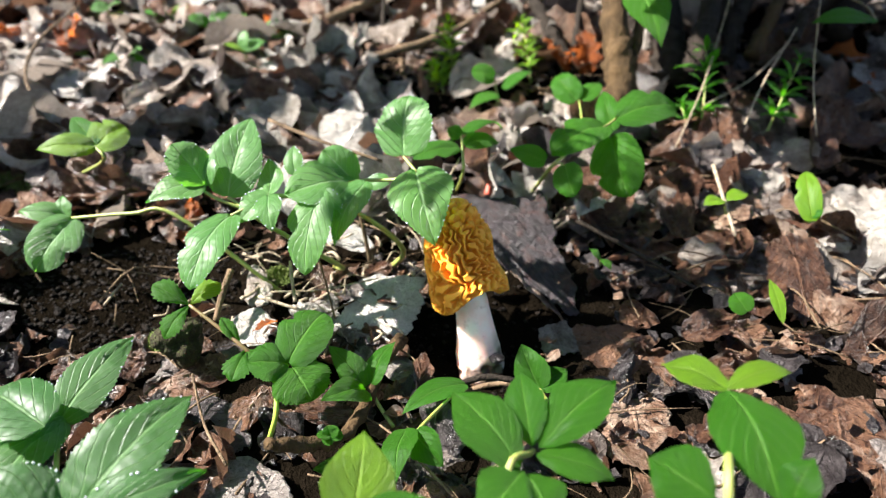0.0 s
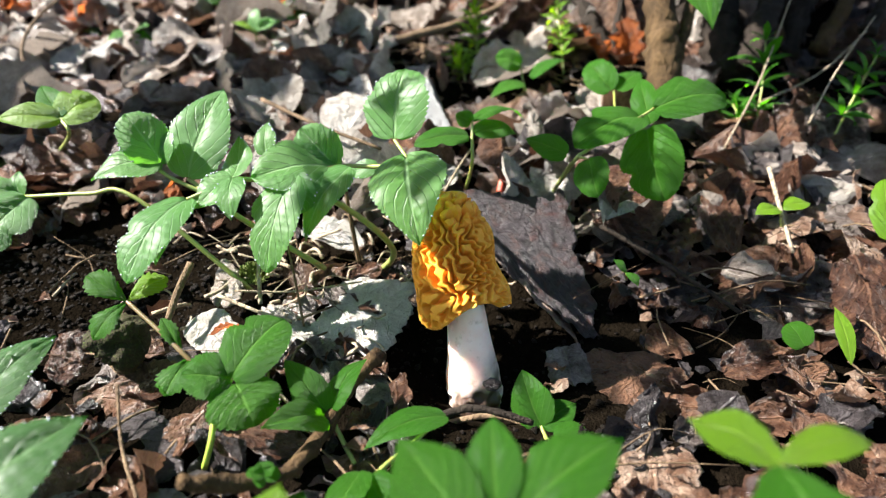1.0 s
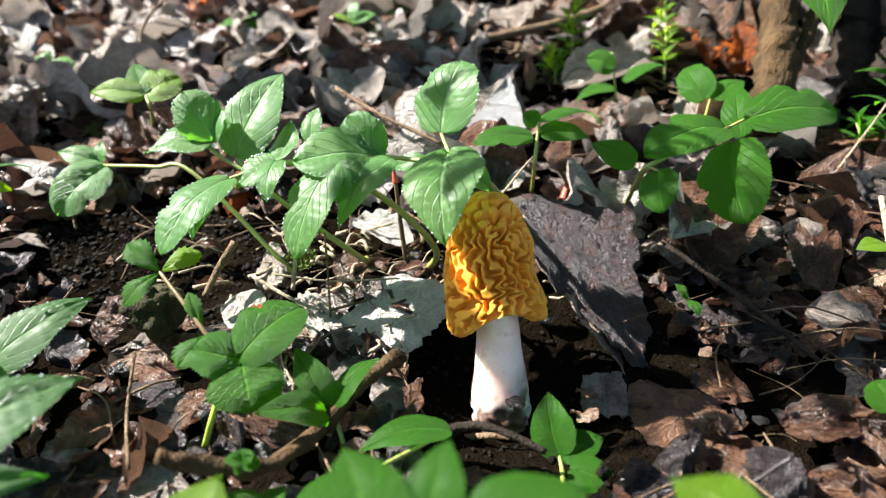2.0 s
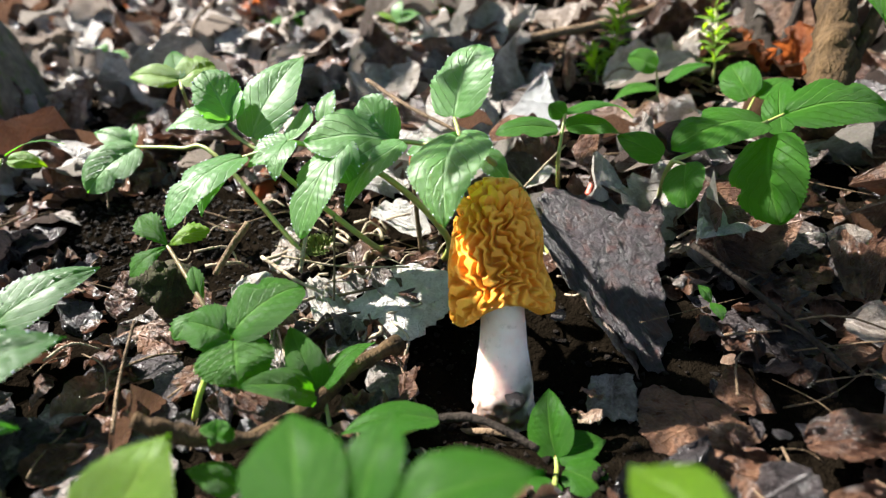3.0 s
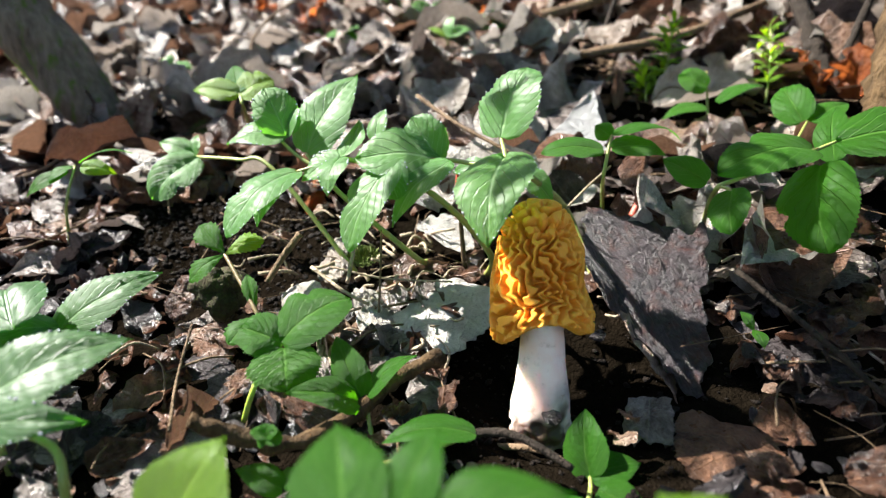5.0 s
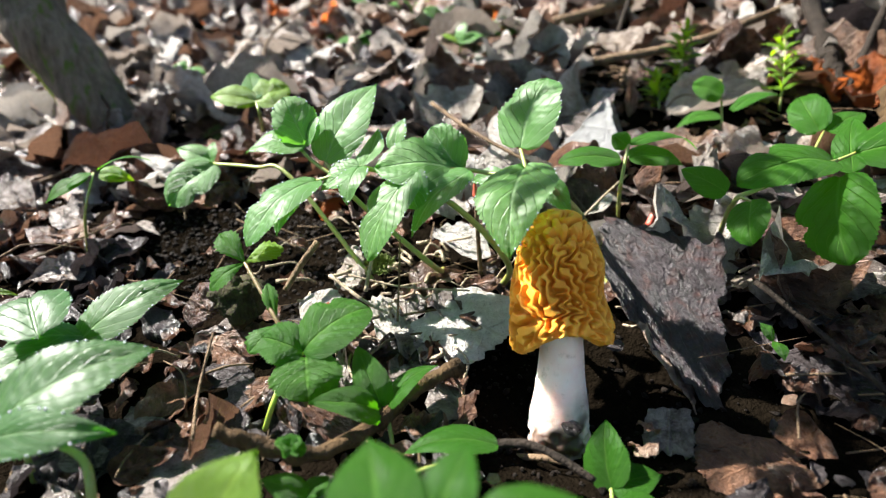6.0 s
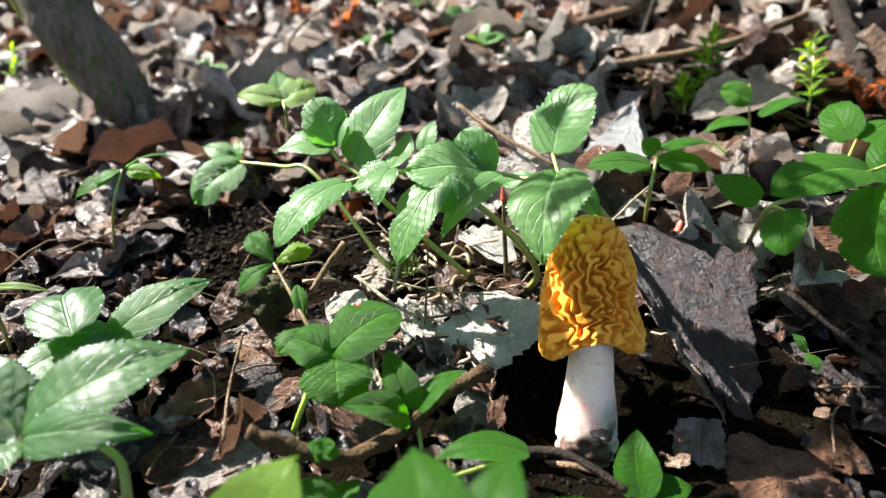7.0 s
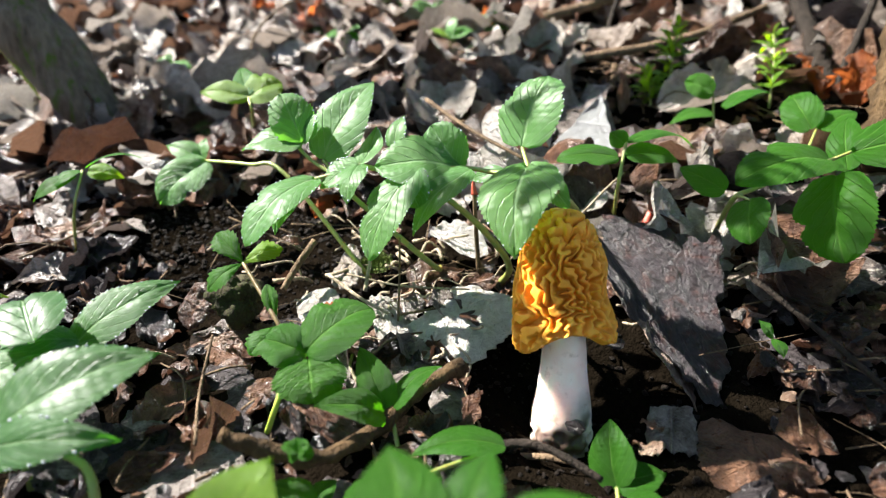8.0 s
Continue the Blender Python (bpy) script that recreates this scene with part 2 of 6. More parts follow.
def curve_points(points, steps=6):
    """A smooth line through the points."""
    p = [Vector(q) for q in points]
    if len(p) == 2:
        return [p[0].lerp(p[1], k / steps) for k in range(steps + 1)]
    q = [p[0] * 2 - p[1], *p, p[-1] * 2 - p[-2]]
    line = []
    for k in range(1, len(q) - 2):
        a, b, c, d = q[k - 1:k + 3]
        for s in range(steps):
            t = s / steps
            line.append(0.5 * (2 * b + (c - a) * t + (2 * a - 5 * b + 4 * c - d) * t * t + (3 * b - a - 3 * c + d) * t ** 3))
    return line + [p[-1]]


def tube_data(points, r0, r1, sides=8, rough=0.0, steps=6, seed=0.0, freq=300.0):
    line = curve_points(points, steps)
    verts, faces = [], []
    count = len(line)
    side = Vector((1, 0.13, 0.07))
    for k, c in enumerate(line):
        d = (line[min(k + 1, count - 1)] - line[max(k - 1, 0)]).normalized()
        side = (side - d * side.dot(d)).normalized()
        other = d.cross(side)
        r = r0 + (r1 - r0) * k / (count - 1)
        for s in range(sides):
            a = 2 * math.pi * s / sides
            w = side * math.cos(a) + other * math.sin(a)
            v = c + w * r
            if rough:
                v = v + w * r * rough * noise.noise(v * freq + Vector((seed, 0, 0)))
            verts.append(v)
    for k in range(count - 1):
        for s in range(sides):
            a, b = k * sides + s, k * sides + (s + 1) % sides
            faces.append((a, b, b + sides, a + sides))
    faces.append(tuple(range(sides - 1, -1, -1)))
    faces.append(tuple(range((count - 1) * sides, count * sides)))
    return verts, faces


def stalk(plant, points, r0, r1, mat=None):
    return part("stem", mesh_from("stem", *tube_data(points, r0, r1)), mat or GREENSTEM, plant)


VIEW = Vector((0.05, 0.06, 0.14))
OVATE = ((0, 0.16), (0.04, 0.54), (0.12, 0.82), (0.27, 1.0), (0.45, 0.95), (0.65, 0.71), (0.82, 0.43), (0.93, 0.20), (1, 0.0))
ROUND = ((0, 0.24), (0.05, 0.60), (0.15, 0.87), (0.35, 1.0), (0.55, 0.98), (0.75, 0.80), (0.90, 0.50), (0.97, 0.22), (1, 0.0))
OVAL = ((0, 0.03), (0.10, 0.44), (0.25, 0.82), (0.43, 1.0), (0.60, 0.91), (0.78, 0.58), (0.91, 0.24), (1, 0.0))
WEDGE = ((0, 0.04), (0.20, 0.45), (0.50, 0.94), (0.65, 1.0), (0.80, 0.82), (0.93, 0.42), (1, 0.0))
STYLES = {  # outline, teeth, tooth depth, share of the given width
    "ovate": (OVATE, 22, 0.042, 1.12), "broad": (ROUND, 14, 0.055, 1.12), "lobe_left": (ROUND, 22, 0.040, 1.14),
    "lobe_right": (ROUND, 22, 0.040, 1.14), "smooth": (OVAL, 20, 0.012, 1.05), "pleat": (WEDGE, 8, 0.16, 1.0),
}
drop_seed = random.Random(5)


def leaflet(plant, base, tip, width, style="ovate", tone="green", bend=0.10, dew=0, mat=None, towards=None):
    """A toothed leaf from its base to its tip, with puckered blade and raised veins; dew drops hang on the teeth."""
    base, tip = Vector(base), Vector(tip)
    way = tip - base
    length = way.length
    way.normalize()
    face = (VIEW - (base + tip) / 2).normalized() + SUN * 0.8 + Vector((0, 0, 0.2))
    if style == "smooth":
        face = face * 0.4 + Vector((0.15, 0.1, 1.0))
    if towards:
        face = Vector(towards)
    rng = random.Random(round(base.x * 1e5) + round(tip.z * 1e5) * 7)
    face = face.normalized() + Vector((rng.gauss(0, 0.18), rng.gauss(0, 0.16), 0))
    nor = (face - way * face.dot(way)).normalized()
    side = way.cross(nor)
    outline, teeth, depth, share = STYLES[style]
    width *= share
    twist, arch, cup = rng.uniform(-0.12, 0.12), bend + rng.uniform(-0.03, 0.05), rng.uniform(0.05, 0.22)
    off = rng.uniform(0, 50)
    rows, cols = 3 * teeth, 12
    verts, uvs, faces, tips = [], [], [], []
    for j in range(rows + 1):
        v = j / rows
        half = width / 2 * float(np.interp(v, *zip(*outline)))
        half = max(half, 0.0003)
        tooth = ((j % 3) / 3.0 - 0.33) * 2 * depth
        for i in range(cols + 1):
            u = 2 * i / cols - 1
            h = half * (1 + 0.05 * noise.noise(Vector((v * 4, u, off))))
            if style == "lobe_left" and u < 0 or style == "lobe_right" and u > 0:
                h *= 1 - 0.26 * math.exp(-((v - 0.56) / 0.06) ** 2) + 0.10 * math.exp(-((v - 0.36) / 0.12) ** 2)
            if style == "broad":
                h *= 1 - 0.06 * math.exp(-((v - 0.62) / 0.07) ** 2)
            edge = abs(u) ** 6
            x = u * h * (1 + tooth * edge)
            y = v * length + abs(u) ** 3 * h * 0.10 + (edge * tooth * h * 0.5)
            if v < 0.15:
                y -= abs(u) * h * 0.35 * (1 - v / 0.15)
            ph = (v - 0.48 * abs(u)) * 6.0
            pucker = abs(math.sin(math.pi * (ph + 0.5))) * (1 - (abs(u)) ** 4) * min(1, abs(u) * 4)
            z = arch * length * 4 * v * (1 - v) + cup * abs(x) - 0.9 * abs(x) * abs(u) * cup
            z += (0.032 if style != "smooth" else 0.012) * width * pucker * (2.2 if style == "pleat" else 1)
            z += twist * x * (v - 0.3) + 0.05 * width * noise.noise(Vector((u * 1.5, v * 3, off + 9)))
            z -= 0.06 * length * v ** 4
            p = base + side * x + way * y + nor * z
            verts.append(p)
            uvs.append((i / cols, v))
            if dew and i in (0, cols) and j % 3 == 2 and 0.1 < v < 0.95:
                tips.append(p - side * u * 0.0005 + nor * 0.0002)
    for j in range(rows):
        for i in range(cols):
            a = j * (cols + 1) + i
            faces.append((a, a + 1, a + cols + 2, a + cols + 1))
    leaf = part("leaf", mesh_from("leaf", verts, faces, uvs), mat or TONES[tone], plant)
    if tips:
        bm = bmesh.new()
        for p in tips:
            if drop_seed.random() < 0.34:
                m = Matrix.Translation(p) @ Matrix.Scale(drop_seed.uniform(0.0002, 0.00048), 4)
                bmesh.ops.create_icosphere(bm, subdivisions=1, radius=1.0, matrix=m)
        me = bpy.data.meshes.new("dew")
        bm.to_mesh(me)
        bm.free()
        me.polygons.foreach_set("use_smooth", [True] * len(me.polygons))
        part("dew", me, DEW, leaf, "dew drops on the leaf teeth, part white to stand in for glints", "stuff")
    return leaf


# ---- ground ----
def level(x, y):
    """The height of the bank, without its fine relief."""
    d = y - 0.25
    if d < 0:
        z = -0.012 + 0.05 * max(d, -2.0)
    elif d < 0.5:
        z = -0.012 + 0.13 * d + 0.2 * d * d
    else:
        z = 0.103 + 0.33 * (min(d, 4.0) - 0.5)
    return z


def soil_height(x, y):
    z = level(x, y) - 0.004
    q = Vector((x, y, 0))
    fade = 1 / (1 + 0.3 * (x * x + y * y))
    z += 0.006 * noise.noise(q * 16) * fade + 0.0035 * noise.noise(q * 55) * fade + 0.0018 * noise.noise(q * 150) * fade
    z -= 0.014 * math.exp(-((x - 0.035) ** 2 + (y - 0.255) ** 2) / 0.0012)
    z -= 0.012 * math.exp(-((x - 0.012) ** 2 + (y - 0.240) ** 2) / 0.0009)
    z -= 0.012 * math.exp(-((x + 0.13) ** 2 / 0.003 + (y - 0.262) ** 2 / 0.0012))
    return z


def graded(lo, hi, fine, far):
    """Lines close together between lo and hi, ever wider out to far."""
    line = list(np.arange(lo, hi + 1e-9, fine))
    step, up, down = fine, [hi], [lo]
    while up[-1] < far:
        step *= 1.18
        up.append(up[-1] + step)
        down.append(down[-1] - step)
    return down[:0:-1] + line + up[1:]


def build_ground():
    xs, ys = graded(-0.42, 0.40, 0.006, 60.0), graded(0.02, 0.75, 0.006, 60.0)
    verts = [(x, y, soil_height(x, y)) for y in ys for x in xs]
    w = len(xs)
    faces = [(j * w + i, j * w + i + 1, (j + 1) * w + i + 1, (j + 1) * w + i) for j in range(len(ys) - 1) for i in range(w - 1)]
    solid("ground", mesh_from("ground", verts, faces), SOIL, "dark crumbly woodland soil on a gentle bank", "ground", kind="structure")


build_ground()


# ---- mushroom ----
def build_mushroom():
    foot, apex = Vector((0.0192, 0.2400, -0.0295)), Vector((0.0034, 0.2655, 0.0500))
    up = (apex - foot).normalized()
    east = (Vector((1, 0, 0)) - up * up.x).normalized()
    north = up.cross(east)
    height = (apex - foot).length
    root = new("mushroom")
    root.matrix_world = Matrix.Translation(foot)
    tagged(root, "ochre wrinkled morel mushroom on a white stem in dark soil", "mushroom")
    rim = 0.465
    # stem: wide and dirty at the foot, narrower under the cap, slightly bent
    rings, sides = 60, 64
    verts, faces = [], []
    for j in range(rings + 1):
        s = j / rings
        h = -0.006 + s * (height * 0.80)
        q = h / height
        r = 0.0106 - 0.0032 * min(1, max(0, q) / 0.5) + 0.0012 * math.exp(-((q - 0.10) / 0.10) ** 2)
        bow = east * 0.0012 * math.sin(q * 4) 
        for k in range(sides):
            a = 2 * math.pi * k / sides
            d = Vector((math.cos(a), math.sin(a), 0))
            rr = r * (1 + 0.05 * noise.noise(d * 1.5 + Vector((0, 0, q * 4))) + 0.022 * noise.noise(d * 5 + Vector((0, 0, q * 22))))
            if q < 0.06:
                rr *= 1 + 0.20 * noise.noise(d * 3 + Vector((3, 0, q * 30)))
            verts.append(up * h + bow + east * d.x * rr + north * d.y * rr)
    for j in range(rings):
        for k in range(sides):
            a, b = j * sides + k, j * sides + (k + 1) % sides
            faces.append((a, b, b + sides, a + sides))
    ob = new("stem", mesh_from("stem", verts, faces))
    ob.data.materials.append(STIPE)
    ob.parent = root
    tagged(ob, "smooth white stem, brown-flecked, with soil at its foot")
    # cap: a thimble whose surface is folded into winding upright ridges
    n, m = 400, 260
    gen = np.random.default_rng(11)
    fold = gen.standard_normal((m, n))
    other = np.fft.fft2(gen.standard_normal((m, n)))
    fx, fy = np.meshgrid(np.fft.fftfreq(n) * n, np.fft.fftfreq(m) * m)
    rows = np.linspace(0, 1, m)[:, None]
    blend = np.clip((rows - 0.25) / 0.45, 0, 1)
    bands = [np.exp(-((np.sqrt((fx / wide) ** 2 + (fy / high) ** 2) - 1) / 0.30) ** 2) for wide, high in ((40.0, 8.0), (28.0, 12.0))]
    for _ in range(6):  # ridges of even width that wind and join
        wave = np.fft.fft2(fold)
        low_part, high_part = (np.real(np.fft.ifft2(wave * band)) for band in bands)
        fold = (1 - blend) * low_part / low_part.std() + blend * high_part / high_part.std()
        fold = np.tanh(1.6 * fold)
    bend = np.real(np.fft.ifft2(other * np.exp(-((fx / 15.0) ** 2 + (fy / 13.0) ** 2))))
    bend = np.rint(bend / bend.std() * 4.4).astype(int)
    fold = fold[np.arange(m)[:, None], (np.arange(n)[None, :] + bend) % n]
    for _ in range(3):
        fold = (2 * fold + np.roll(fold, 1, 1) + np.roll(fold, -1, 1)) / 4
        fold[1:-1] = (2 * fold[1:-1] + fold[2:] + fold[:-2]) / 4
    ridge = 0.5 + 0.5 * np.tanh(1.7 * fold / fold.std() + 0.35)
    coarse = np.real(np.fft.ifft2(other * np.exp(-((fx / 4.0) ** 2 + (fy / 3.0) ** 2))))
    coarse /= coarse.std()
    verts, faces = [], []
    low = height * rim
    tall = height - low
    for j in range(m):
        s = j / (m - 1)
        if s < 0.08:  # the rim turned inwards
            t = s / 0.08
            h, r = low - 0.001 * math.sin(t * math.pi), 0.0142 + 0.0040 * t
        else:
            t = (s - 0.08) / 0.92
            h = low + tall * t
            r = 0.0182 * (1 - 0.33 * t) * (1 - t ** 5.0) ** 0.5
        for k in range(n):
            a = 2 * math.pi * k / n
            flare = 1 + 0.10 * max(0, math.cos(a + 0.5)) * max(0, 1 - t * 3) * (s > 0.08)
            skirt = 0.0022 * math.sin(2 * a + 0.6) + 0.0016 * math.sin(3 * a + 2.0) + 0.0020 * max(0, math.cos(a - 3.9))
            hh = h - skirt * max(0, 1 - (h - low) / tall * 2)
            rr = r * flare * (1 + 0.035 * coarse[j, k])
            amp = 0.0046 * min(1, s * 6) * min(1, (r / 0.010)) * (1.0 - 0.45 * max(0, 1 - (s - 0.08) / 0.25) * (math.cos(a) > -0.2) * max(0, math.cos(a)))
            mix = min(1, max(0, (t - 0.66) / 0.16))
            crest = ridge[j, k]
            if mix:
                q = Vector((math.cos(a) * r, math.sin(a) * r, hh)) * 250
                crest += mix * (min(1, abs(noise.noise(q + Vector((5, 0, 0)))) * 3.6) ** 0.6 - crest)
            rr += amp * (crest - 0.6)
            lift = amp * (0.6 + 0.5 * mix) * (crest - 0.6) * t
            verts.append(up * (hh + lift) + east * math.cos(a) * max(rr, 0) + north * math.sin(a) * max(rr, 0))
    for j in range(m - 1):
        for k in range(n):
            a, b = j * n + k, j * n + (k + 1) % n
            faces.append((a, b, b + n, a + n))
    verts.append(up * (height - 0.0008))
    top = len(verts) - 1
    faces += [((m - 1) * n + k, (m - 1) * n + (k + 1) % n, top) for k in range(n)]
    ob = new("cap", mesh_from("cap", verts, faces))
    ob.data.materials.append(CAP)
    ob.parent = root
    tagged(ob, "ochre cap folded into winding ridges")


build_mushroom()

# ---- herbs ----

elder = thing("ground_elder", (-0.0300, 0.2900, -0.0050), "bright green toothed herb edged with dew beside the mushroom", "herb plant", "herb plants among the litter")
leaflet(elder, (-0.1090, 0.2645, 0.0577), (-0.1320, 0.2526, 0.0550), 0.0170, "ovate", dew=1, tone="pale")
leaflet(elder, (-0.1090, 0.2645, 0.0577), (-0.1215, 0.2680, 0.0760), 0.0175, "broad", dew=1, tone="pale")
leaflet(elder, (-0.1090, 0.2645, 0.0577), (-0.1060, 0.2700, 0.0690), 0.0110, "broad", dew=1, tone="pale")
leaflet(elder, (-0.0996, 0.2655, 0.0514), (-0.0930, 0.2960, 0.0800), 0.0235, "ovate", dew=1, tone="pale")
leaflet(elder, (-0.0796, 0.2616, 0.0537), (-0.0833, 0.2812, 0.0647), 0.0130, "ovate", dew=1, bend=-0.1, tone="pale")
leaflet(elder, (-0.0796, 0.2615, 0.0535), (-0.0757, 0.2453, 0.0440), 0.0120, "ovate", dew=1, tone="pale")
leaflet(elder, (-0.0796, 0.2615, 0.0535), (-0.0920, 0.2506, 0.0452), 0.0140, "ovate", dew=1, tone="pale")
leaflet(elder, (-0.0953, 0.2528, 0.0476), (-0.1060, 0.2190, 0.0313), 0.0190, "lobe_right", dew=1, tone="pale")
leaflet(elder, (-0.0998, 0.2459, 0.0437), (-0.1013, 0.2315, 0.0308), 0.0110, "ovate", dew=1, tone="pale")
leaflet(elder, (-0.0560, 0.2651, 0.0547), (-0.0619, 0.2363, 0.0273), 0.0180, "lobe_right", dew=1, tone="pale")
leaflet(elder, (-0.0558, 0.2647, 0.0539), (-0.0500, 0.2560, 0.0430), 0.0150, "broad", dew=1, tone="pale")
leaflet(elder, (-0.0401, 0.2785, 0.0537), (-0.0712, 0.2600, 0.0561), 0.0220, "lobe_left", dew=1, tone="pale")
leaflet(elder, (-0.0430, 0.2775, 0.0545), (-0.0560, 0.2790, 0.0690), 0.0170, "broad", dew=1, tone="pale")
leaflet(elder, (-0.0684, 0.2709, 0.0601), (-0.0707, 0.2830, 0.0701), 0.0090, "ovate", dew=1, tone="pale")
leaflet(elder, (-0.0361, 0.2738, 0.0551), (-0.0500, 0.2500, 0.0345), 0.0155, "ovate", dew=1, tone="pale")
leaflet(elder, (-0.0185, 0.2830, 0.0650), (-0.0166, 0.3010, 0.0890), 0.0270, "broad", dew=1, tone="pale")
leaflet(elder, (-0.0123, 0.2716, 0.0614), (-0.0034, 0.2346, 0.0440), 0.0275, "ovate", dew=1, tone="pale")
leaflet(elder, (-0.0263, 0.2862, 0.0508), (-0.0418, 0.2880, 0.0454), 0.0080, "ovate", dew=1, tone="pale")
leaflet(elder, (-0.0145, 0.3039, 0.0453), (-0.0014, 0.3036, 0.0335), 0.0100, "ovate", dew=1, tone="pale")
stalk(elder, [(-0.0300, 0.3000, -0.0100), (-0.0202, 0.2825, 0.0129), (-0.0361, 0.2747, 0.0348), (-0.0568, 0.2667, 0.0495), (-0.0801, 0.2623, 0.0532)], 0.0016, 0.0010)
stalk(elder, [(-0.0600, 0.3000, -0.0080), (-0.0520, 0.2758, 0.0068), (-0.0712, 0.2657, 0.0274), (-0.0865, 0.2598, 0.0434), (-0.0995, 0.2653, 0.0510)], 0.0014, 0.0009)
stalk(elder, [(-0.0927, 0.2613, 0.0470), (-0.1036, 0.2614, 0.0521), (-0.1113, 0.2627, 0.0567)], 0.0009, 0.0008)
stalk(elder, [(-0.0801, 0.2623, 0.0532), (-0.0876, 0.2569, 0.0502), (-0.0953, 0.2528, 0.0476)], 0.0008, 0.0007)
stalk(elder, [(0.0200, 0.3100, -0.0050), (-0.0018, 0.3302, 0.0190), (-0.0086, 0.2975, 0.0444), (-0.0121, 0.2711, 0.0603), (-0.0227, 0.2776, 0.0545), (-0.0391, 0.2780, 0.0539), (-0.0567, 0.2671, 0.0545)], 0.0016, 0.0008)
stalk(elder, [(-0.0118, 0.2715, 0.0608), (-0.0195, 0.2850, 0.0645)], 0.0008, 0.0007)

elder_low = thing("ground_elder", (-0.1000, 0.2600, -0.0050), "drooping toothed herb leaf with an insect hole, partly in shade", "herb plant", "herb plants among the litter")
leaflet(elder_low, (-0.1886, 0.2854, 0.0294), (-0.1991, 0.2606, 0.0135), 0.0200, "lobe_left", tone="pale")
leaflet(elder_low, (-0.1937, 0.2884, 0.0282), (-0.2145, 0.2849, 0.0344), 0.0120, "ovate", tone="pale")
leaflet(elder_low, (-0.1937, 0.2884, 0.0282), (-0.1972, 0.2957, 0.0375), 0.0100, "ovate", tone="pale")
stalk(elder_low, [(-0.0850, 0.2750, -0.0080), (-0.1329, 0.2794, 0.0344), (-0.1550, 0.2808, 0.0347), (-0.1916, 0.2872, 0.0286)], 0.0012, 0.0008)

elder_back = thing("ground_elder", (-0.2452, 0.3854, 0.0092), "small lime green three-lobed herb over moss", "herb plant", "herb plants among the litter")
leaflet(elder_back, (-0.1868, 0.3203, 0.0552), (-0.1760, 0.3360, 0.0616), 0.0180, "lobe_left", tone="lime")
leaflet(elder_back, (-0.1868, 0.3203, 0.0552), (-0.2145, 0.3131, 0.0568), 0.0130, "ovate", tone="lime")
leaflet(elder_back, (-0.1869, 0.3206, 0.0557), (-0.2047, 0.3368, 0.0670), 0.0120, "ovate")
stalk(elder_back, [(-0.2452, 0.3854, 0.0092), (-0.1843, 0.3195, 0.0472), (-0.1868, 0.3203, 0.0552)], 0.0010, 0.0008)

seedling_left = thing("herb_seedling", (-0.2366, 0.2362, -0.0128), "slender herb seedling with a lime underside leaf", "herb plant", "herb plants among the litter")
leaflet(seedling_left, (-0.2235, 0.2439, 0.0332), (-0.2022, 0.2584, 0.0388), 0.0090, "smooth")
leaflet(seedling_left, (-0.2239, 0.2449, 0.0310), (-0.2116, 0.2541, 0.0268), 0.0090, "ovate", tone="lime")
leaflet(seedling_left, (-0.2251, 0.2422, 0.0316), (-0.2315, 0.2294, 0.0263), 0.0090, "smooth")
leaflet(seedling_left, (-0.2268, 0.2401, 0.0296), (-0.2380, 0.2230, 0.0212), 0.0080, "smooth")
stalk(seedling_left, [(-0.2366, 0.2362, -0.0128), (-0.2197, 0.2300, 0.0167), (-0.2247, 0.2426, 0.0321)], 0.0008, 0.0006)

elder_left = thing("ground_elder", (-0.1150, 0.1150, -0.0180), "large dewy toothed herb leaves close by, shining in backlight", "herb plant", "herb plants among the litter")
leaflet(elder_left, (-0.1385, 0.1659, 0.0077), (-0.1247, 0.2026, 0.0192), 0.0170, "ovate", dew=1, tone="deep")
leaflet(elder_left, (-0.1380, 0.1672, 0.0095), (-0.1478, 0.1457, 0.0141), 0.0130, "ovate", dew=1, tone="deep")
leaflet(elder_left, (-0.1370, 0.1643, 0.0102), (-0.1423, 0.1267, 0.0092), 0.0170, "ovate", dew=1, tone="deep")
leaflet(elder_left, (-0.1067, 0.1179, 0.0164), (-0.0833, 0.1571, 0.0300), 0.0235, "ovate", dew=1, tone="deep")
leaflet(elder_left, (-0.1046, 0.1169, 0.0173), (-0.0713, 0.1314, 0.0232), 0.0125, "ovate", dew=1, tone="deep")
leaflet(elder_left, (-0.1072, 0.1176, 0.0164), (-0.1396, 0.1199, 0.0278), 0.0220, "ovate", dew=1, tone="deep")
leaflet(elder_left, (-0.1058, 0.1159, 0.0168), (-0.1074, 0.1030, 0.0135), 0.0180, "ovate", tone="deep")
leaflet(elder_left, (-0.1303, 0.1498, 0.0221), (-0.1650, 0.1699, 0.0169), 0.0220, "ovate", dew=1, tone="deep")
stalk(elder_left, [(-0.1200, 0.1300, -0.0180), (-0.1229, 0.1353, 0.0064), (-0.1385, 0.1659, 0.0077)], 0.0011, 0.0008)
stalk(elder_left, [(-0.0850, 0.1250, -0.0180), (-0.0778, 0.1247, 0.0021), (-0.0851, 0.1285, 0.0108), (-0.1004, 0.1231, 0.0154), (-0.1059, 0.1172, 0.0169)], 0.0015, 0.0009)

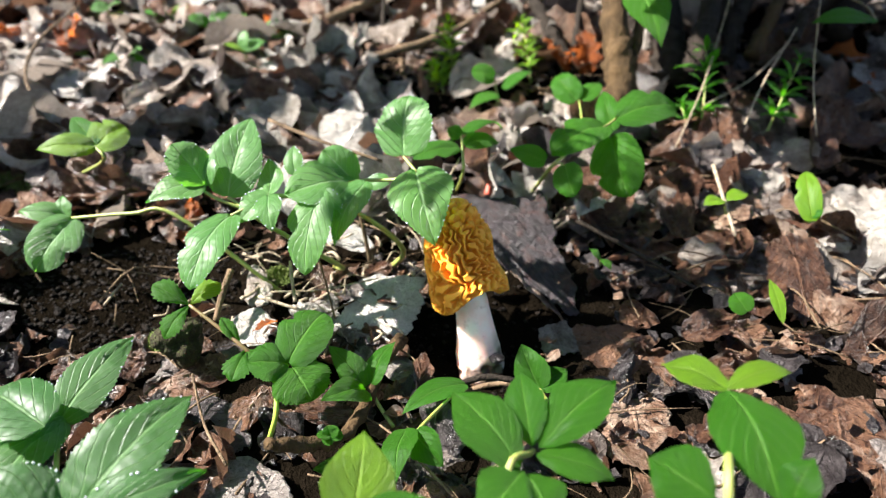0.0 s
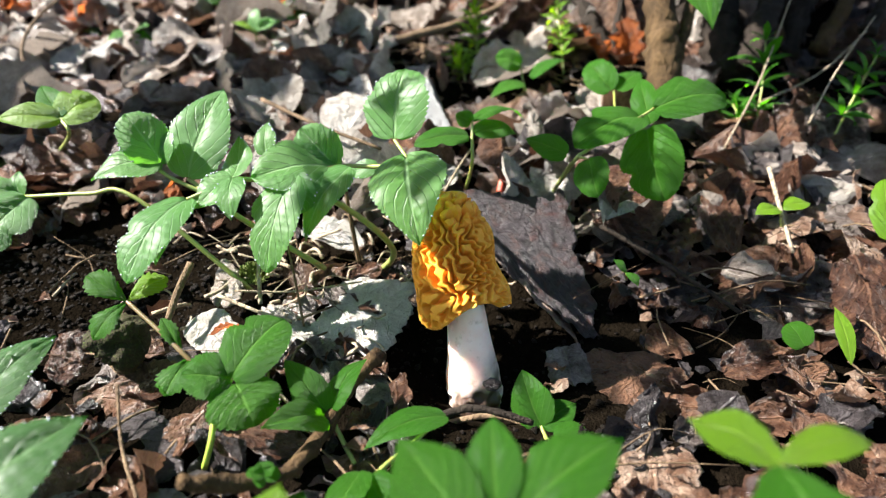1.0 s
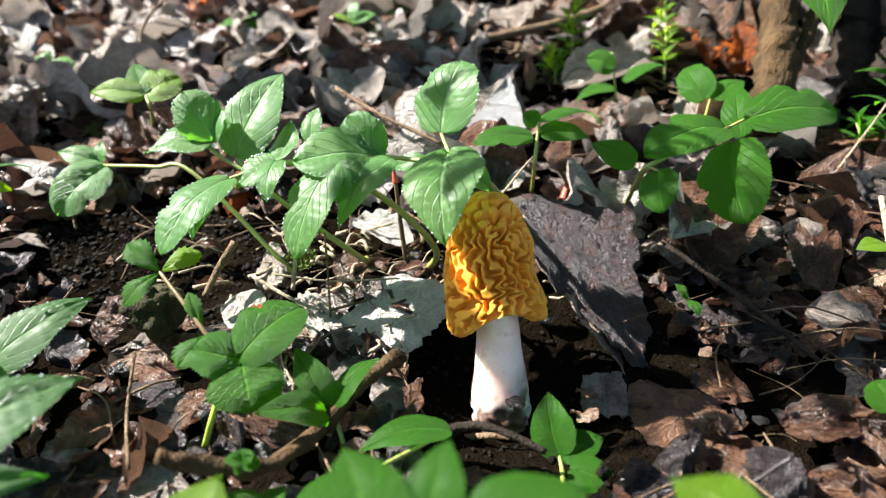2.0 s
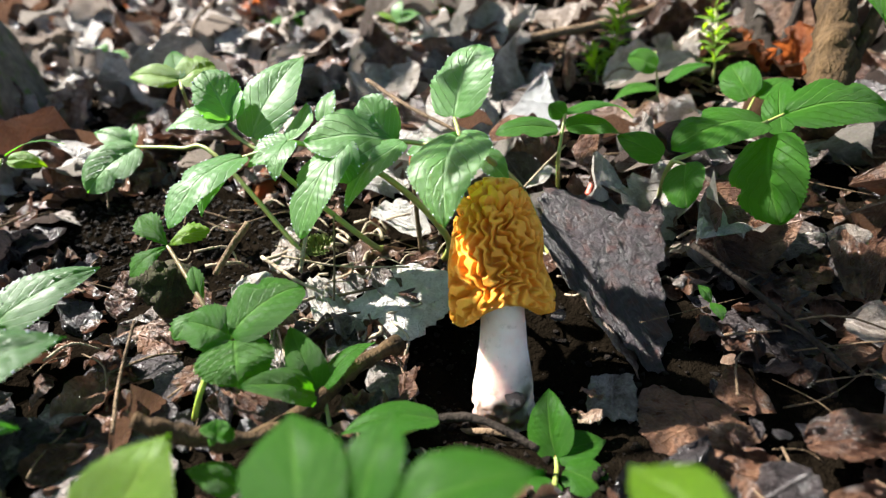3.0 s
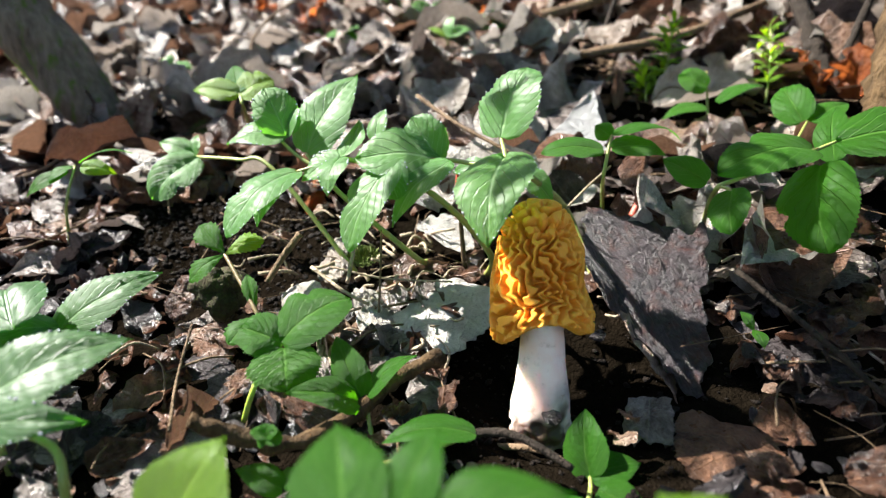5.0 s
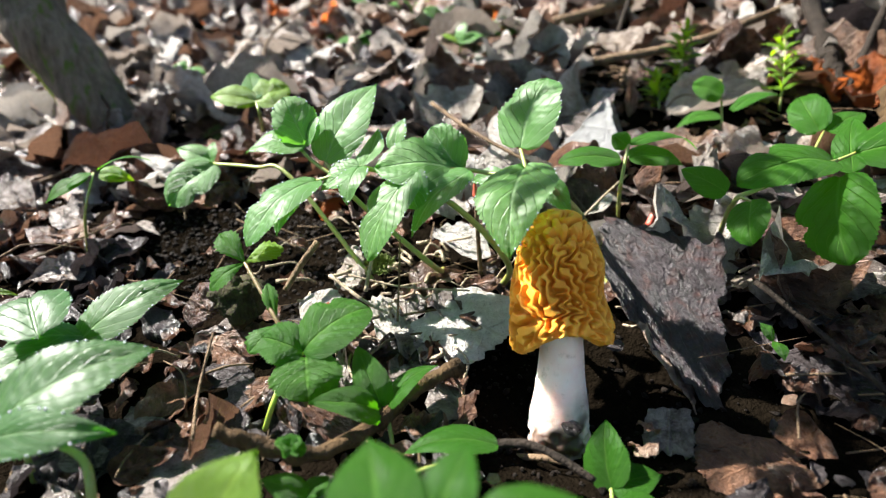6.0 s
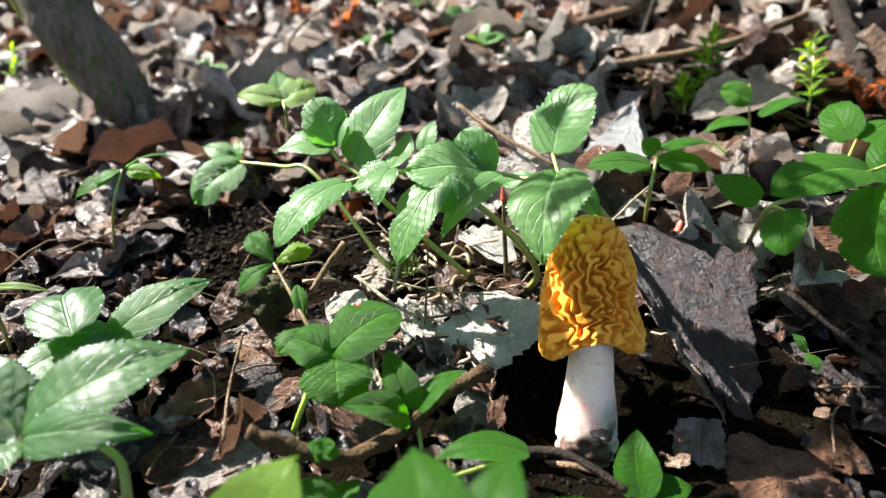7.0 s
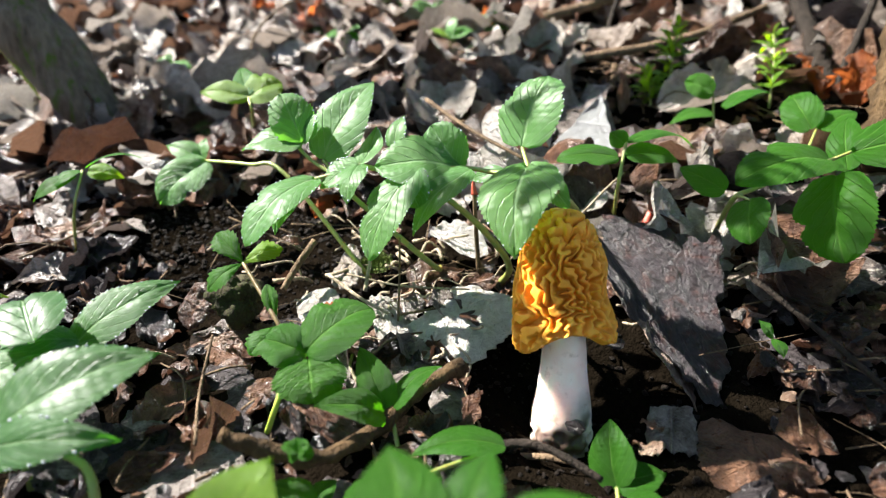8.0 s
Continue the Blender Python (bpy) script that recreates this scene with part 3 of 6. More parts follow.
bramble = thing("bramble_seedling", (-0.0841, 0.2139, -0.0138), "young pleated three-part leaf on a thin brown stalk", "herb plant", "herb plants among the litter")
leaflet(bramble, (-0.1068, 0.2189, 0.0224), (-0.0968, 0.2304, 0.0264), 0.0105, "pleat", tone="lime")
leaflet(bramble, (-0.1071, 0.2186, 0.0220), (-0.1143, 0.2057, 0.0151), 0.0100, "pleat")
leaflet(bramble, (-0.1073, 0.2189, 0.0228), (-0.1221, 0.2221, 0.0307), 0.0105, "pleat")
leaflet(bramble, (-0.0845, 0.2085, 0.0081), (-0.0932, 0.2151, 0.0187), 0.0060, "pleat")
leaflet(bramble, (-0.0819, 0.2069, 0.0074), (-0.0847, 0.1930, 0.0036), 0.0120, "pleat")
leaflet(bramble, (-0.0813, 0.2072, 0.0074), (-0.0725, 0.1996, 0.0039), 0.0100, "pleat")
stalk(bramble, [(-0.0650, 0.2050, -0.0140), (-0.0795, 0.2061, 0.0061), (-0.0941, 0.2127, 0.0154), (-0.1070, 0.2188, 0.0224)], 0.0010, 0.0007, mat=BROWNSTEM)

elder_mid = thing("ground_elder", (-0.0697, 0.1812, -0.0156), "glossy round-lobed young herb leaf in front of tan litter", "herb plant", "herb plants among the litter")
leaflet(elder_mid, (-0.0618, 0.1961, 0.0100), (-0.0508, 0.2215, 0.0176), 0.0185, "lobe_left")
leaflet(elder_mid, (-0.0620, 0.1957, 0.0095), (-0.0763, 0.1920, 0.0139), 0.0150, "broad")
leaflet(elder_mid, (-0.0601, 0.1950, 0.0087), (-0.0510, 0.1839, 0.0011), 0.0220, "broad")
stalk(elder_mid, [(-0.0689, 0.1803, -0.0156), (-0.0654, 0.1820, -0.0046), (-0.0654, 0.1906, 0.0038), (-0.0622, 0.1966, 0.0091)], 0.0011, 0.0009, mat=LIMESTEM)

elder_sprig = thing("ground_elder", (-0.0206, 0.1871, -0.0153), "matt three-leaflet herb sprig beside a broken twig", "herb plant", "herb plants among the litter")
leaflet(elder_sprig, (-0.0310, 0.1974, -0.0046), (-0.0469, 0.2067, 0.0104), 0.0115, "ovate")
leaflet(elder_sprig, (-0.0295, 0.1986, -0.0039), (-0.0211, 0.2170, 0.0049), 0.0110, "ovate")
leaflet(elder_sprig, (-0.0307, 0.1962, -0.0050), (-0.0450, 0.1783, 0.0079), 0.0120, "ovate")
stalk(elder_sprig, [(-0.0197, 0.1863, -0.0154), (-0.0258, 0.1938, -0.0113), (-0.0300, 0.1977, -0.0051)], 0.0009, 0.0007)

elder_front = thing("ground_elder", (-0.0132, 0.1679, -0.0161), "low toothed herb leaves at the foot of the mushroom", "herb plant", "herb plants among the litter")
leaflet(elder_front, (0.0097, 0.1999, -0.0044), (-0.0161, 0.1855, -0.0058), 0.0125, "ovate")
leaflet(elder_front, (-0.0132, 0.1672, 0.0030), (-0.0159, 0.1467, 0.0003), 0.0125, "ovate")
leaflet(elder_front, (-0.0102, 0.1659, 0.0025), (0.0004, 0.1539, -0.0013), 0.0115, "ovate")
leaflet(elder_front, (-0.0329, 0.1582, -0.0088), (-0.0450, 0.1536, -0.0021), 0.0085, "ovate")
leaflet(elder_front, (-0.0330, 0.1584, -0.0085), (-0.0311, 0.1669, -0.0062), 0.0070, "ovate")
stalk(elder_front, [(-0.0131, 0.1678, -0.0164), (-0.0108, 0.1664, -0.0004), (0.0050, 0.1955, -0.0056)], 0.0009, 0.0007)

rosette = thing("herb_seedling", (-0.0551, 0.1768, -0.0158), "tiny crinkled seedling rosette on dark soil", "herb plant", "herb plants among the litter")
leaflet(rosette, (-0.0399, 0.1617, 0.0053), (-0.0443, 0.1605, 0.0071), 0.0045, "broad")
leaflet(rosette, (-0.0399, 0.1617, 0.0053), (-0.0379, 0.1642, 0.0077), 0.0045, "broad")
leaflet(rosette, (-0.0399, 0.1617, 0.0053), (-0.0356, 0.1634, 0.0044), 0.0045, "broad")
leaflet(rosette, (-0.0399, 0.1617, 0.0053), (-0.0417, 0.1596, 0.0032), 0.0045, "broad")
leaflet(rosette, (-0.0399, 0.1617, 0.0053), (-0.0408, 0.1633, 0.0088), 0.0045, "broad")

elder_pair = thing("ground_elder", (0.0389, 0.2082, -0.0144), "pair of toothed herb leaves on bare shaded soil", "herb plant", "herb plants among the litter")
leaflet(elder_pair, (0.0443, 0.2138, -0.0198), (0.0364, 0.2298, -0.0071), 0.0150, "ovate")
leaflet(elder_pair, (0.0445, 0.2139, -0.0198), (0.0577, 0.2238, -0.0161), 0.0125, "ovate")
leaflet(elder_pair, (0.0482, 0.2079, -0.0182), (0.0650, 0.2053, -0.0196), 0.0115, "ovate")
leaflet(elder_pair, (0.0463, 0.2012, -0.0172), (0.0422, 0.1919, -0.0190), 0.0100, "ovate")
stalk(elder_pair, [(0.0471, 0.1970, -0.0150), (0.0457, 0.2091, -0.0205), (0.0443, 0.2138, -0.0198)], 0.0009, 0.0007)

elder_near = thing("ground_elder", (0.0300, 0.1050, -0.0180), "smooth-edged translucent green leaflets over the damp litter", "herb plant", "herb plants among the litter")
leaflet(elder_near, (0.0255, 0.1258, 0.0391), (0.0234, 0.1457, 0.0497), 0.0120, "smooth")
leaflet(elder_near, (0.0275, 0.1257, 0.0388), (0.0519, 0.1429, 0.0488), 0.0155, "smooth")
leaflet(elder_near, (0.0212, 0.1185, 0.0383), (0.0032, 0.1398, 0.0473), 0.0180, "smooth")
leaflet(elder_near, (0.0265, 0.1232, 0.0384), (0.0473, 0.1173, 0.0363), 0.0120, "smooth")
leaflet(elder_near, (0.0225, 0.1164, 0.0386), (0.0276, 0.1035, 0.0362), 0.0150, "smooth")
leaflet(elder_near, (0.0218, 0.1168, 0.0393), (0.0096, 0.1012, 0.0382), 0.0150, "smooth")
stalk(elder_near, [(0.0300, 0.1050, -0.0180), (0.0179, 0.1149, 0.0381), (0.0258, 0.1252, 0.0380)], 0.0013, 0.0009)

elder_bud = thing("ground_elder", (-0.0300, 0.1000, -0.0180), "single cupped oval leaf with a pale rim on a short stalk", "herb plant", "herb plants among the litter")
leaflet(elder_bud, (-0.0255, 0.1120, 0.0185), (-0.0225, 0.1330, 0.0376), 0.0205, "smooth", tone="lime", towards=(0.5, -0.6, 0.6))
leaflet(elder_bud, (-0.0270, 0.1100, 0.0165), (-0.0398, 0.1146, 0.0259), 0.0160, "ovate", dew=1)
leaflet(elder_bud, (-0.0270, 0.1100, 0.0165), (-0.0030, 0.1046, 0.0442), 0.0130, "smooth")
stalk(elder_bud, [(-0.0300, 0.1000, -0.0180), (-0.0290, 0.1050, 0.0000), (-0.0260, 0.1110, 0.0175)], 0.0013, 0.0010)

elder_lime = thing("ground_elder", (0.0850, 0.1000, -0.0180), "yellow-green curled leaf lit through by the sun", "herb plant", "herb plants among the litter")
leaflet(elder_lime, (0.0811, 0.1337, 0.0530), (0.0655, 0.1454, 0.0533), 0.0155, "smooth", tone="lime")
leaflet(elder_lime, (0.0800, 0.1337, 0.0530), (0.1019, 0.1412, 0.0540), 0.0085, "smooth", tone="lime")
leaflet(elder_lime, (0.0795, 0.1328, 0.0534), (0.0818, 0.1009, 0.0480), 0.0220, "smooth")
leaflet(elder_lime, (0.0655, 0.1009, 0.0480), (0.0523, 0.1117, 0.0507), 0.0170, "smooth")
leaflet(elder_lime, (0.0838, 0.0999, 0.0462), (0.0892, 0.1059, 0.0568), 0.0100, "smooth")
stalk(elder_lime, [(0.0850, 0.1000, -0.0180), (0.0680, 0.0992, 0.0491), (0.0757, 0.1187, 0.0489), (0.0803, 0.1335, 0.0527)], 0.0014, 0.0010)

elder_right = thing("ground_elder", (0.0564, 0.3665, 0.0057), "tall herb with three broad toothed bright green leaflets", "herb plant", "herb plants among the litter")
leaflet(elder_right, (0.0985, 0.3455, 0.0629), (0.1388, 0.3643, 0.0658), 0.0200, "lobe_left")
leaflet(elder_right, (0.0913, 0.3404, 0.0600), (0.0593, 0.3202, 0.0528), 0.0215, "lobe_right")
leaflet(elder_right, (0.0946, 0.3354, 0.0554), (0.1021, 0.3126, 0.0296), 0.0250, "lobe_right")
leaflet(elder_right, (0.0658, 0.3136, 0.0474), (0.0687, 0.2973, 0.0370), 0.0150, "broad")
leaflet(elder_right, (0.0563, 0.3195, 0.0476), (0.0370, 0.3257, 0.0523), 0.0110, "ovate")
leaflet(elder_right, (0.1013, 0.3564, 0.0518), (0.0985, 0.3833, 0.0686), 0.0130, "ovate")
leaflet(elder_right, (0.0900, 0.4147, 0.0530), (0.0777, 0.4330, 0.0649), 0.0170, "broad")
leaflet(elder_right, (0.0938, 0.4147, 0.0530), (0.1084, 0.4309, 0.0613), 0.0150, "ovate")
stalk(elder_right, [(0.0564, 0.3665, 0.0057), (0.0596, 0.3205, 0.0432), (0.0673, 0.3238, 0.0492), (0.0929, 0.3416, 0.0602)], 0.0012, 0.0008)
stalk(elder_right, [(0.0929, 0.3416, 0.0602), (0.0985, 0.3455, 0.0629)], 0.0007, 0.0006)
stalk(elder_right, [(0.0820, 0.3439, 0.0500), (0.0919, 0.4147, 0.0530)], 0.0008, 0.0006)
stalk(elder_right, [(0.0596, 0.3205, 0.0432), (0.0618, 0.3169, 0.0470), (0.0658, 0.3136, 0.0474)], 0.0007, 0.0006)

elder_small = thing("ground_elder", (0.0077, 0.3671, 0.0059), "small herb with level toothed leaflets above brown litter", "herb plant", "herb plants among the litter")
leaflet(elder_small, (0.0105, 0.3462, 0.0524), (0.0027, 0.3479, 0.0560), 0.0085, "ovate")
leaflet(elder_small, (0.0115, 0.3470, 0.0529), (0.0384, 0.3829, 0.0468), 0.0090, "ovate")
leaflet(elder_small, (0.0129, 0.3413, 0.0484), (0.0352, 0.3659, 0.0422), 0.0125, "ovate")
leaflet(elder_small, (0.0093, 0.3402, 0.0475), (-0.0160, 0.3288, 0.0464), 0.0110, "lobe_left")
stalk(elder_small, [(0.0080, 0.3659, 0.0058), (0.0120, 0.3360, 0.0336), (0.0116, 0.3403, 0.0458), (0.0111, 0.3467, 0.0529)], 0.0010, 0.0007)

elder_far = thing("ground_elder", (0.0470, 0.4530, 0.0226), "thin herb with three toothed leaves before a pale dead leaf", "herb plant", "herb plants among the litter")
leaflet(elder_far, (0.0389, 0.4753, 0.0525), (0.0220, 0.4736, 0.0582), 0.0150, "broad")
leaflet(elder_far, (0.0468, 0.4713, 0.0449), (0.0696, 0.4888, 0.0544), 0.0120, "ovate")
leaflet(elder_far, (0.0406, 0.4666, 0.0424), (0.0197, 0.4481, 0.0383), 0.0120, "ovate")
stalk(elder_far, [(0.0472, 0.4510, 0.0222), (0.0429, 0.4695, 0.0366), (0.0366, 0.4824, 0.0603)], 0.0008, 0.0006)

seedling_pair = thing("herb_seedling", (0.1731, 0.3456, 0.0021), "seedling with two smooth oval leaves beside a white twig", "herb plant", "herb plants among the litter")
leaflet(seedling_pair, (0.1591, 0.3195, 0.0237), (0.1462, 0.3168, 0.0229), 0.0100, "smooth", tone="lime")
leaflet(seedling_pair, (0.1591, 0.3198, 0.0242), (0.1721, 0.3217, 0.0276), 0.0105, "smooth", tone="lime")
stalk(seedling_pair, [(0.1738, 0.3426, 0.0017), (0.1591, 0.3197, 0.0239)], 0.0007, 0.0006)

seedling_tiny = thing("herb_seedling", (0.0889, 0.3002, -0.0052), "tiny two-leaved seedling over a dark dead leaf", "herb plant", "herb plants among the litter")
leaflet(seedling_tiny, (0.0836, 0.2844, 0.0063), (0.0780, 0.2872, 0.0112), 0.0060, "smooth")
leaflet(seedling_tiny, (0.0836, 0.2844, 0.0063), (0.0882, 0.2782, 0.0035), 0.0060, "smooth")
stalk(seedling_tiny, [(0.0878, 0.2977, -0.0056), (0.0836, 0.2844, 0.0063)], 0.0005, 0.0004)

sprout = thing("herb_seedling", (0.2223, 0.3373, 0.0006), "upright curled light green sprout in brown litter", "herb plant", "herb plants among the litter")
leaflet(sprout, (0.1983, 0.2987, 0.0216), (0.2002, 0.3215, 0.0414), 0.0110, "lobe_left", tone="lime")
leaflet(sprout, (0.1977, 0.2998, 0.0234), (0.2025, 0.3035, 0.0300), 0.0080, "ovate")

sprout_heart = thing("herb_seedling", (0.1540, 0.2596, -0.0108), "small folded heart-shaped green leaf in litter", "herb plant", "herb plants among the litter")
leaflet(sprout_heart, (0.1453, 0.2444, 0.0010), (0.1407, 0.2520, 0.0063), 0.0105, "broad")

sprout_blade = thing("herb_seedling", (0.1691, 0.2516, -0.0119), "narrow light green blade beside a dead leaf midrib", "herb plant", "herb plants among the litter")
leaflet(sprout_blade, (0.1554, 0.2310, 0.0037), (0.1555, 0.2516, 0.0156), 0.0062, "smooth", tone="lime")


# ---- dead leaves ----
def dead_sheet(seed, rows=30, cols=20, curl=0.25, ragged=0.10, crumple=0.09, lobed=False):
    """A dry leaf one long and one wide: uneven outline with a torn bite, rolled edges, folded blade."""
    rng = random.Random(seed)
    o = Vector((seed * 7.3, seed * 1.7, 0))
    roll, nod, fold = curl * rng.uniform(0.4, 1.3), rng.uniform(-0.25, 0.35) * (curl * 3), rng.uniform(-0.10, 0.30)
    lip = (rng.uniform(-0.5, 1.0) * curl, rng.uniform(-0.5, 1.0) * curl)
    outline = rng.choice((OVATE, ROUND, ROUND, OVAL))
    bite = [(rng.choice((-1, 1)), rng.uniform(0.15, 0.9), rng.uniform(0.03, 0.10), rng.uniform(0.2, 0.55)) for _ in range(rng.randrange(3))]
    verts, uvs, faces = [], [], []
    for j in range(rows + 1):
        v = j / rows
        half = 0.5 * float(np.interp(v, *zip(*outline)))
        if lobed:
            half *= 0.76 + 0.24 * math.cos(v * 2 * math.pi * 3.5)
        for i in range(cols + 1):
            u = 2 * i / cols - 1
            edge = 1 + ragged * 2.0 * noise.noise(Vector((math.copysign(3, u), v * 4, 0)) + o) + ragged * 0.7 * noise.noise(Vector((math.copysign(3, u), v * 13, 4)) + o)
            for sign, place, wide, deep in bite:
                if u * sign > 0:
                    edge *= 1 - deep * math.exp(-((v - place) / wide) ** 2)
            x = u * max(half, 0.012) * edge
            y = v - 0.5 + 0.04 * noise.noise(Vector((u * 2, v * 3, 2)) + o)
            z = roll * (abs(x) * 2) ** 2 * 0.5 + fold * abs(x) + nod * (y * y) + lip[u > 0] * 0.5 * abs(u) ** 5 * half
            z += crumple * (1.1 * noise.noise(Vector((x * 3.2, y * 3.2, 1)) + o) + 0.45 * noise.noise(Vector((x * 9, y * 9, 3)) + o) + 0.14 * noise.noise(Vector((x * 24, y * 24, 3)) + o))
            z += 0.020 * abs(math.sin(math.pi * 6 * (v - 0.35 * abs(u)))) * min(1, abs(u) * 4) + 0.4 * curl * abs(u) ** 3 * noise.noise(Vector((u, v * 3.3, 8)) + o)
            verts.append((x, y, z))
            uvs.append((i / cols, v))
    for j in range(rows):
        for i in range(cols):
            a = j * (cols + 1) + i
            faces.append((a, a + 1, a + cols + 2, a + cols + 1))
    return verts, faces, uvs


SHEETS = [dead_sheet(k, curl=0.18 + 0.06 * (k % 7), lobed=(k % 6 == 5)) for k in range(18)]
SHEET_MESHES = {}
LABELS = {
    "pale": "bleached grey-tan dead leaf lying in the litter", "grey": "grey-brown curled dead leaf in the litter",
    "tan": "tan curled dead leaf in the litter", "brown": "brown crumpled dead leaf in the litter",
    "dark": "dark dead leaf pressed into the litter", "rust": "rust-orange dead leaf in the litter",
    "bleached": "pale bleached dead leaf in the sunlit litter", "white": "white bleached dead leaf propped in the litter",
}


def sheet_mesh(k, tone):
    if (k, tone) not in SHEET_MESHES:
        me = mesh_from("dead_leaf", *SHEETS[k])
        me.materials.append(DEAD[tone])
        SHEET_MESHES[k, tone] = me
    return SHEET_MESHES[k, tone]


def dead_leaf(base, tip, width, tone, k=0, tilt=0.0, flip=1, label=""):
    """A dry leaf between two points, turned about its midrib by tilt degrees from facing upwards."""
    base, tip = Vector(base), Vector(tip)
    way = tip - base
    length = way.length
    way.normalize()
    nor = (Vector((0, -0.1, 1)) - way * Vector((0, -0.1, 1)).dot(way)).normalized()
    nor = Matrix.Rotation(radians(tilt), 3, way) @ nor
    side = way.cross(nor) 
    m = Matrix((side * width, way * length, nor * flip * (length + width) / 2)).transposed().to_4x4()
    m.translation = (base + tip) / 2
    ob = new("dead_leaf", sheet_mesh(k % len(SHEETS), tone))
    ob.matrix_world = m
    return tagged(ob, label or LABELS[tone], "dead leaf", "dead leaves of the litter")


dead_leaf((-0.0786, 0.2426, -0.0026), (-0.0871, 0.2323, -0.0010), 0.0081, "rust", 4, 20)
dead_leaf((-0.0574, 0.2771, -0.0044), (-0.0445, 0.2917, -0.0005), 0.0083, "tan", 9, 10)
dead_leaf((-0.0702, 0.3129, 0.0048), (-0.0385, 0.3065, -0.0001), 0.0180, "bleached", 10, 20)
dead_leaf((-0.1915, 0.1877, -0.0123), (-0.1977, 0.1664, -0.0133), 0.0144, "grey", 13, 0)
dead_leaf((-0.2162, 0.2550, -0.0084), (-0.2134, 0.2247, -0.0105), 0.0204, "dark", 14, 0)
dead_leaf((-0.2134, 0.2184, -0.0106), (-0.2339, 0.2001, -0.0106), 0.0191, "grey", 15, 0)
dead_leaf((-0.3525, 0.2524, -0.0057), (-0.2981, 0.2495, -0.0061), 0.0271, "grey", 16, 10)
dead_leaf((-0.0714, 0.1962, -0.0128), (-0.0314, 0.1870, -0.0132), 0.0178, "brown", 0, 0)
dead_leaf((-0.0153, 0.2285, -0.0133), (-0.0319, 0.2284, -0.0092), 0.0170, "brown", 2, 20)
dead_leaf((0.0738, 0.3265, 0.0091), (0.1073, 0.3155, 0.0052), 0.0114, "brown", 7, 20)
dead_leaf((0.1401, 0.3570, 0.0121), (0.1383, 0.3095, 0.0023), 0.0202, "brown", 10, 20)
dead_leaf((0.1855, 0.4177, 0.0193), (0.2071, 0.4343, 0.0405), 0.0279, "brown", 14, 20)
dead_leaf((0.1143, 0.2363, -0.0089), (0.1434, 0.2504, -0.0060), 0.0163, "brown", 7, 15)
dead_leaf((0.1305, 0.2996, 0.0007), (0.1550, 0.2897, -0.0006), 0.0173, "pale", 12, 25)
dead_leaf((0.2280, 0.4814, 0.0327), (0.2154, 0.4938, 0.0515), 0.0221, "brown", 13, 10)
dead_leaf((0.2460, 0.3864, 0.0152), (0.2670, 0.4305, 0.0478), 0.0269, "brown", 14, 30)
dead_leaf((0.2825, 0.4144, 0.0207), (0.3162, 0.4297, 0.0277), 0.0438, "brown", 15, 0)
dead_leaf((0.3596, 0.5328, 0.0467), (0.3381, 0.4702, 0.0362), 0.0408, "grey", 16, 0)
dead_leaf((-0.3045, 0.4801, 0.0323), (-0.2788, 0.5135, 0.0481), 0.0314, "grey", 1, 10)
dead_leaf((-0.2402, 0.4672, 0.0296), (-0.2046, 0.5081, 0.0427), 0.0266, "pale", 2, 15)
dead_leaf((-0.1771, 0.4801, 0.0325), (-0.1271, 0.5085, 0.0427), 0.0269, "grey", 3, 15)
dead_leaf((-0.1239, 0.4682, 0.0317), (-0.0740, 0.5033, 0.0396), 0.0204, "tan", 4, 15)
dead_leaf((-0.0934, 0.5453, 0.0477), (-0.0684, 0.5951, 0.0666), 0.0280, "pale", 6, 20)
dead_leaf((-0.1614, 0.5257, 0.0429), (-0.0968, 0.5361, 0.0475), 0.0284, "brown", 7, 10)
dead_leaf((-0.3052, 0.4550, 0.0269), (-0.2650, 0.4762, 0.0335), 0.0172, "grey", 8, 10)
dead_leaf((-0.3196, 0.4274, 0.0212), (-0.2965, 0.4472, 0.0272), 0.0164, "grey", 9, 10)
dead_leaf((-0.2450, 0.3475, 0.0083), (-0.1842, 0.3563, 0.0100), 0.0210, "brown", 12, 10)
dead_leaf((-0.0882, 0.4169, 0.0192), (-0.0557, 0.4520, 0.0282), 0.0245, "grey", 13, 0)
dead_leaf((-0.0425, 0.5869, 0.0583), (0.0091, 0.6292, 0.0760), 0.0367, "brown", 14, 20)
dead_leaf((0.0076, 0.4856, 0.0356), (0.0697, 0.5319, 0.0465), 0.0413, "pale", 15, 15, label="pale tan dead leaf behind slender herbs")
dead_leaf((0.0148, 0.4173, 0.0192), (0.0486, 0.4442, 0.0266), 0.0203, "tan", 16, 0)
dead_leaf((0.0367, 0.3893, 0.0138), (0.0631, 0.3602, 0.0105), 0.0220, "brown", 0, 10)
dead_leaf((-0.1604, 0.5758, 0.0554), (-0.1555, 0.6000, 0.0779), 0.0254, "rust", 5, 20)
dead_leaf((0.1016, 0.5226, 0.0441), (0.0817, 0.5294, 0.0699), 0.0279, "rust", 5, 20, label="bright rust-orange dead leaf under the shrub")
dead_leaf((0.1203, 0.5226, 0.0442), (0.1170, 0.5359, 0.0754), 0.0280, "rust", 11, -20, label="bright rust-orange dead leaf under the shrub")
dead_leaf((-0.4254, 0.5351, 0.0452), (-0.4473, 0.5296, 0.0599), 0.0145, "rust", 1, 20)
dead_leaf((-0.0144, 0.4765, 0.0316), (-0.0177, 0.4851, 0.0576), 0.0096, "tan", 1, 30, label="narrow upright tan dead leaf")
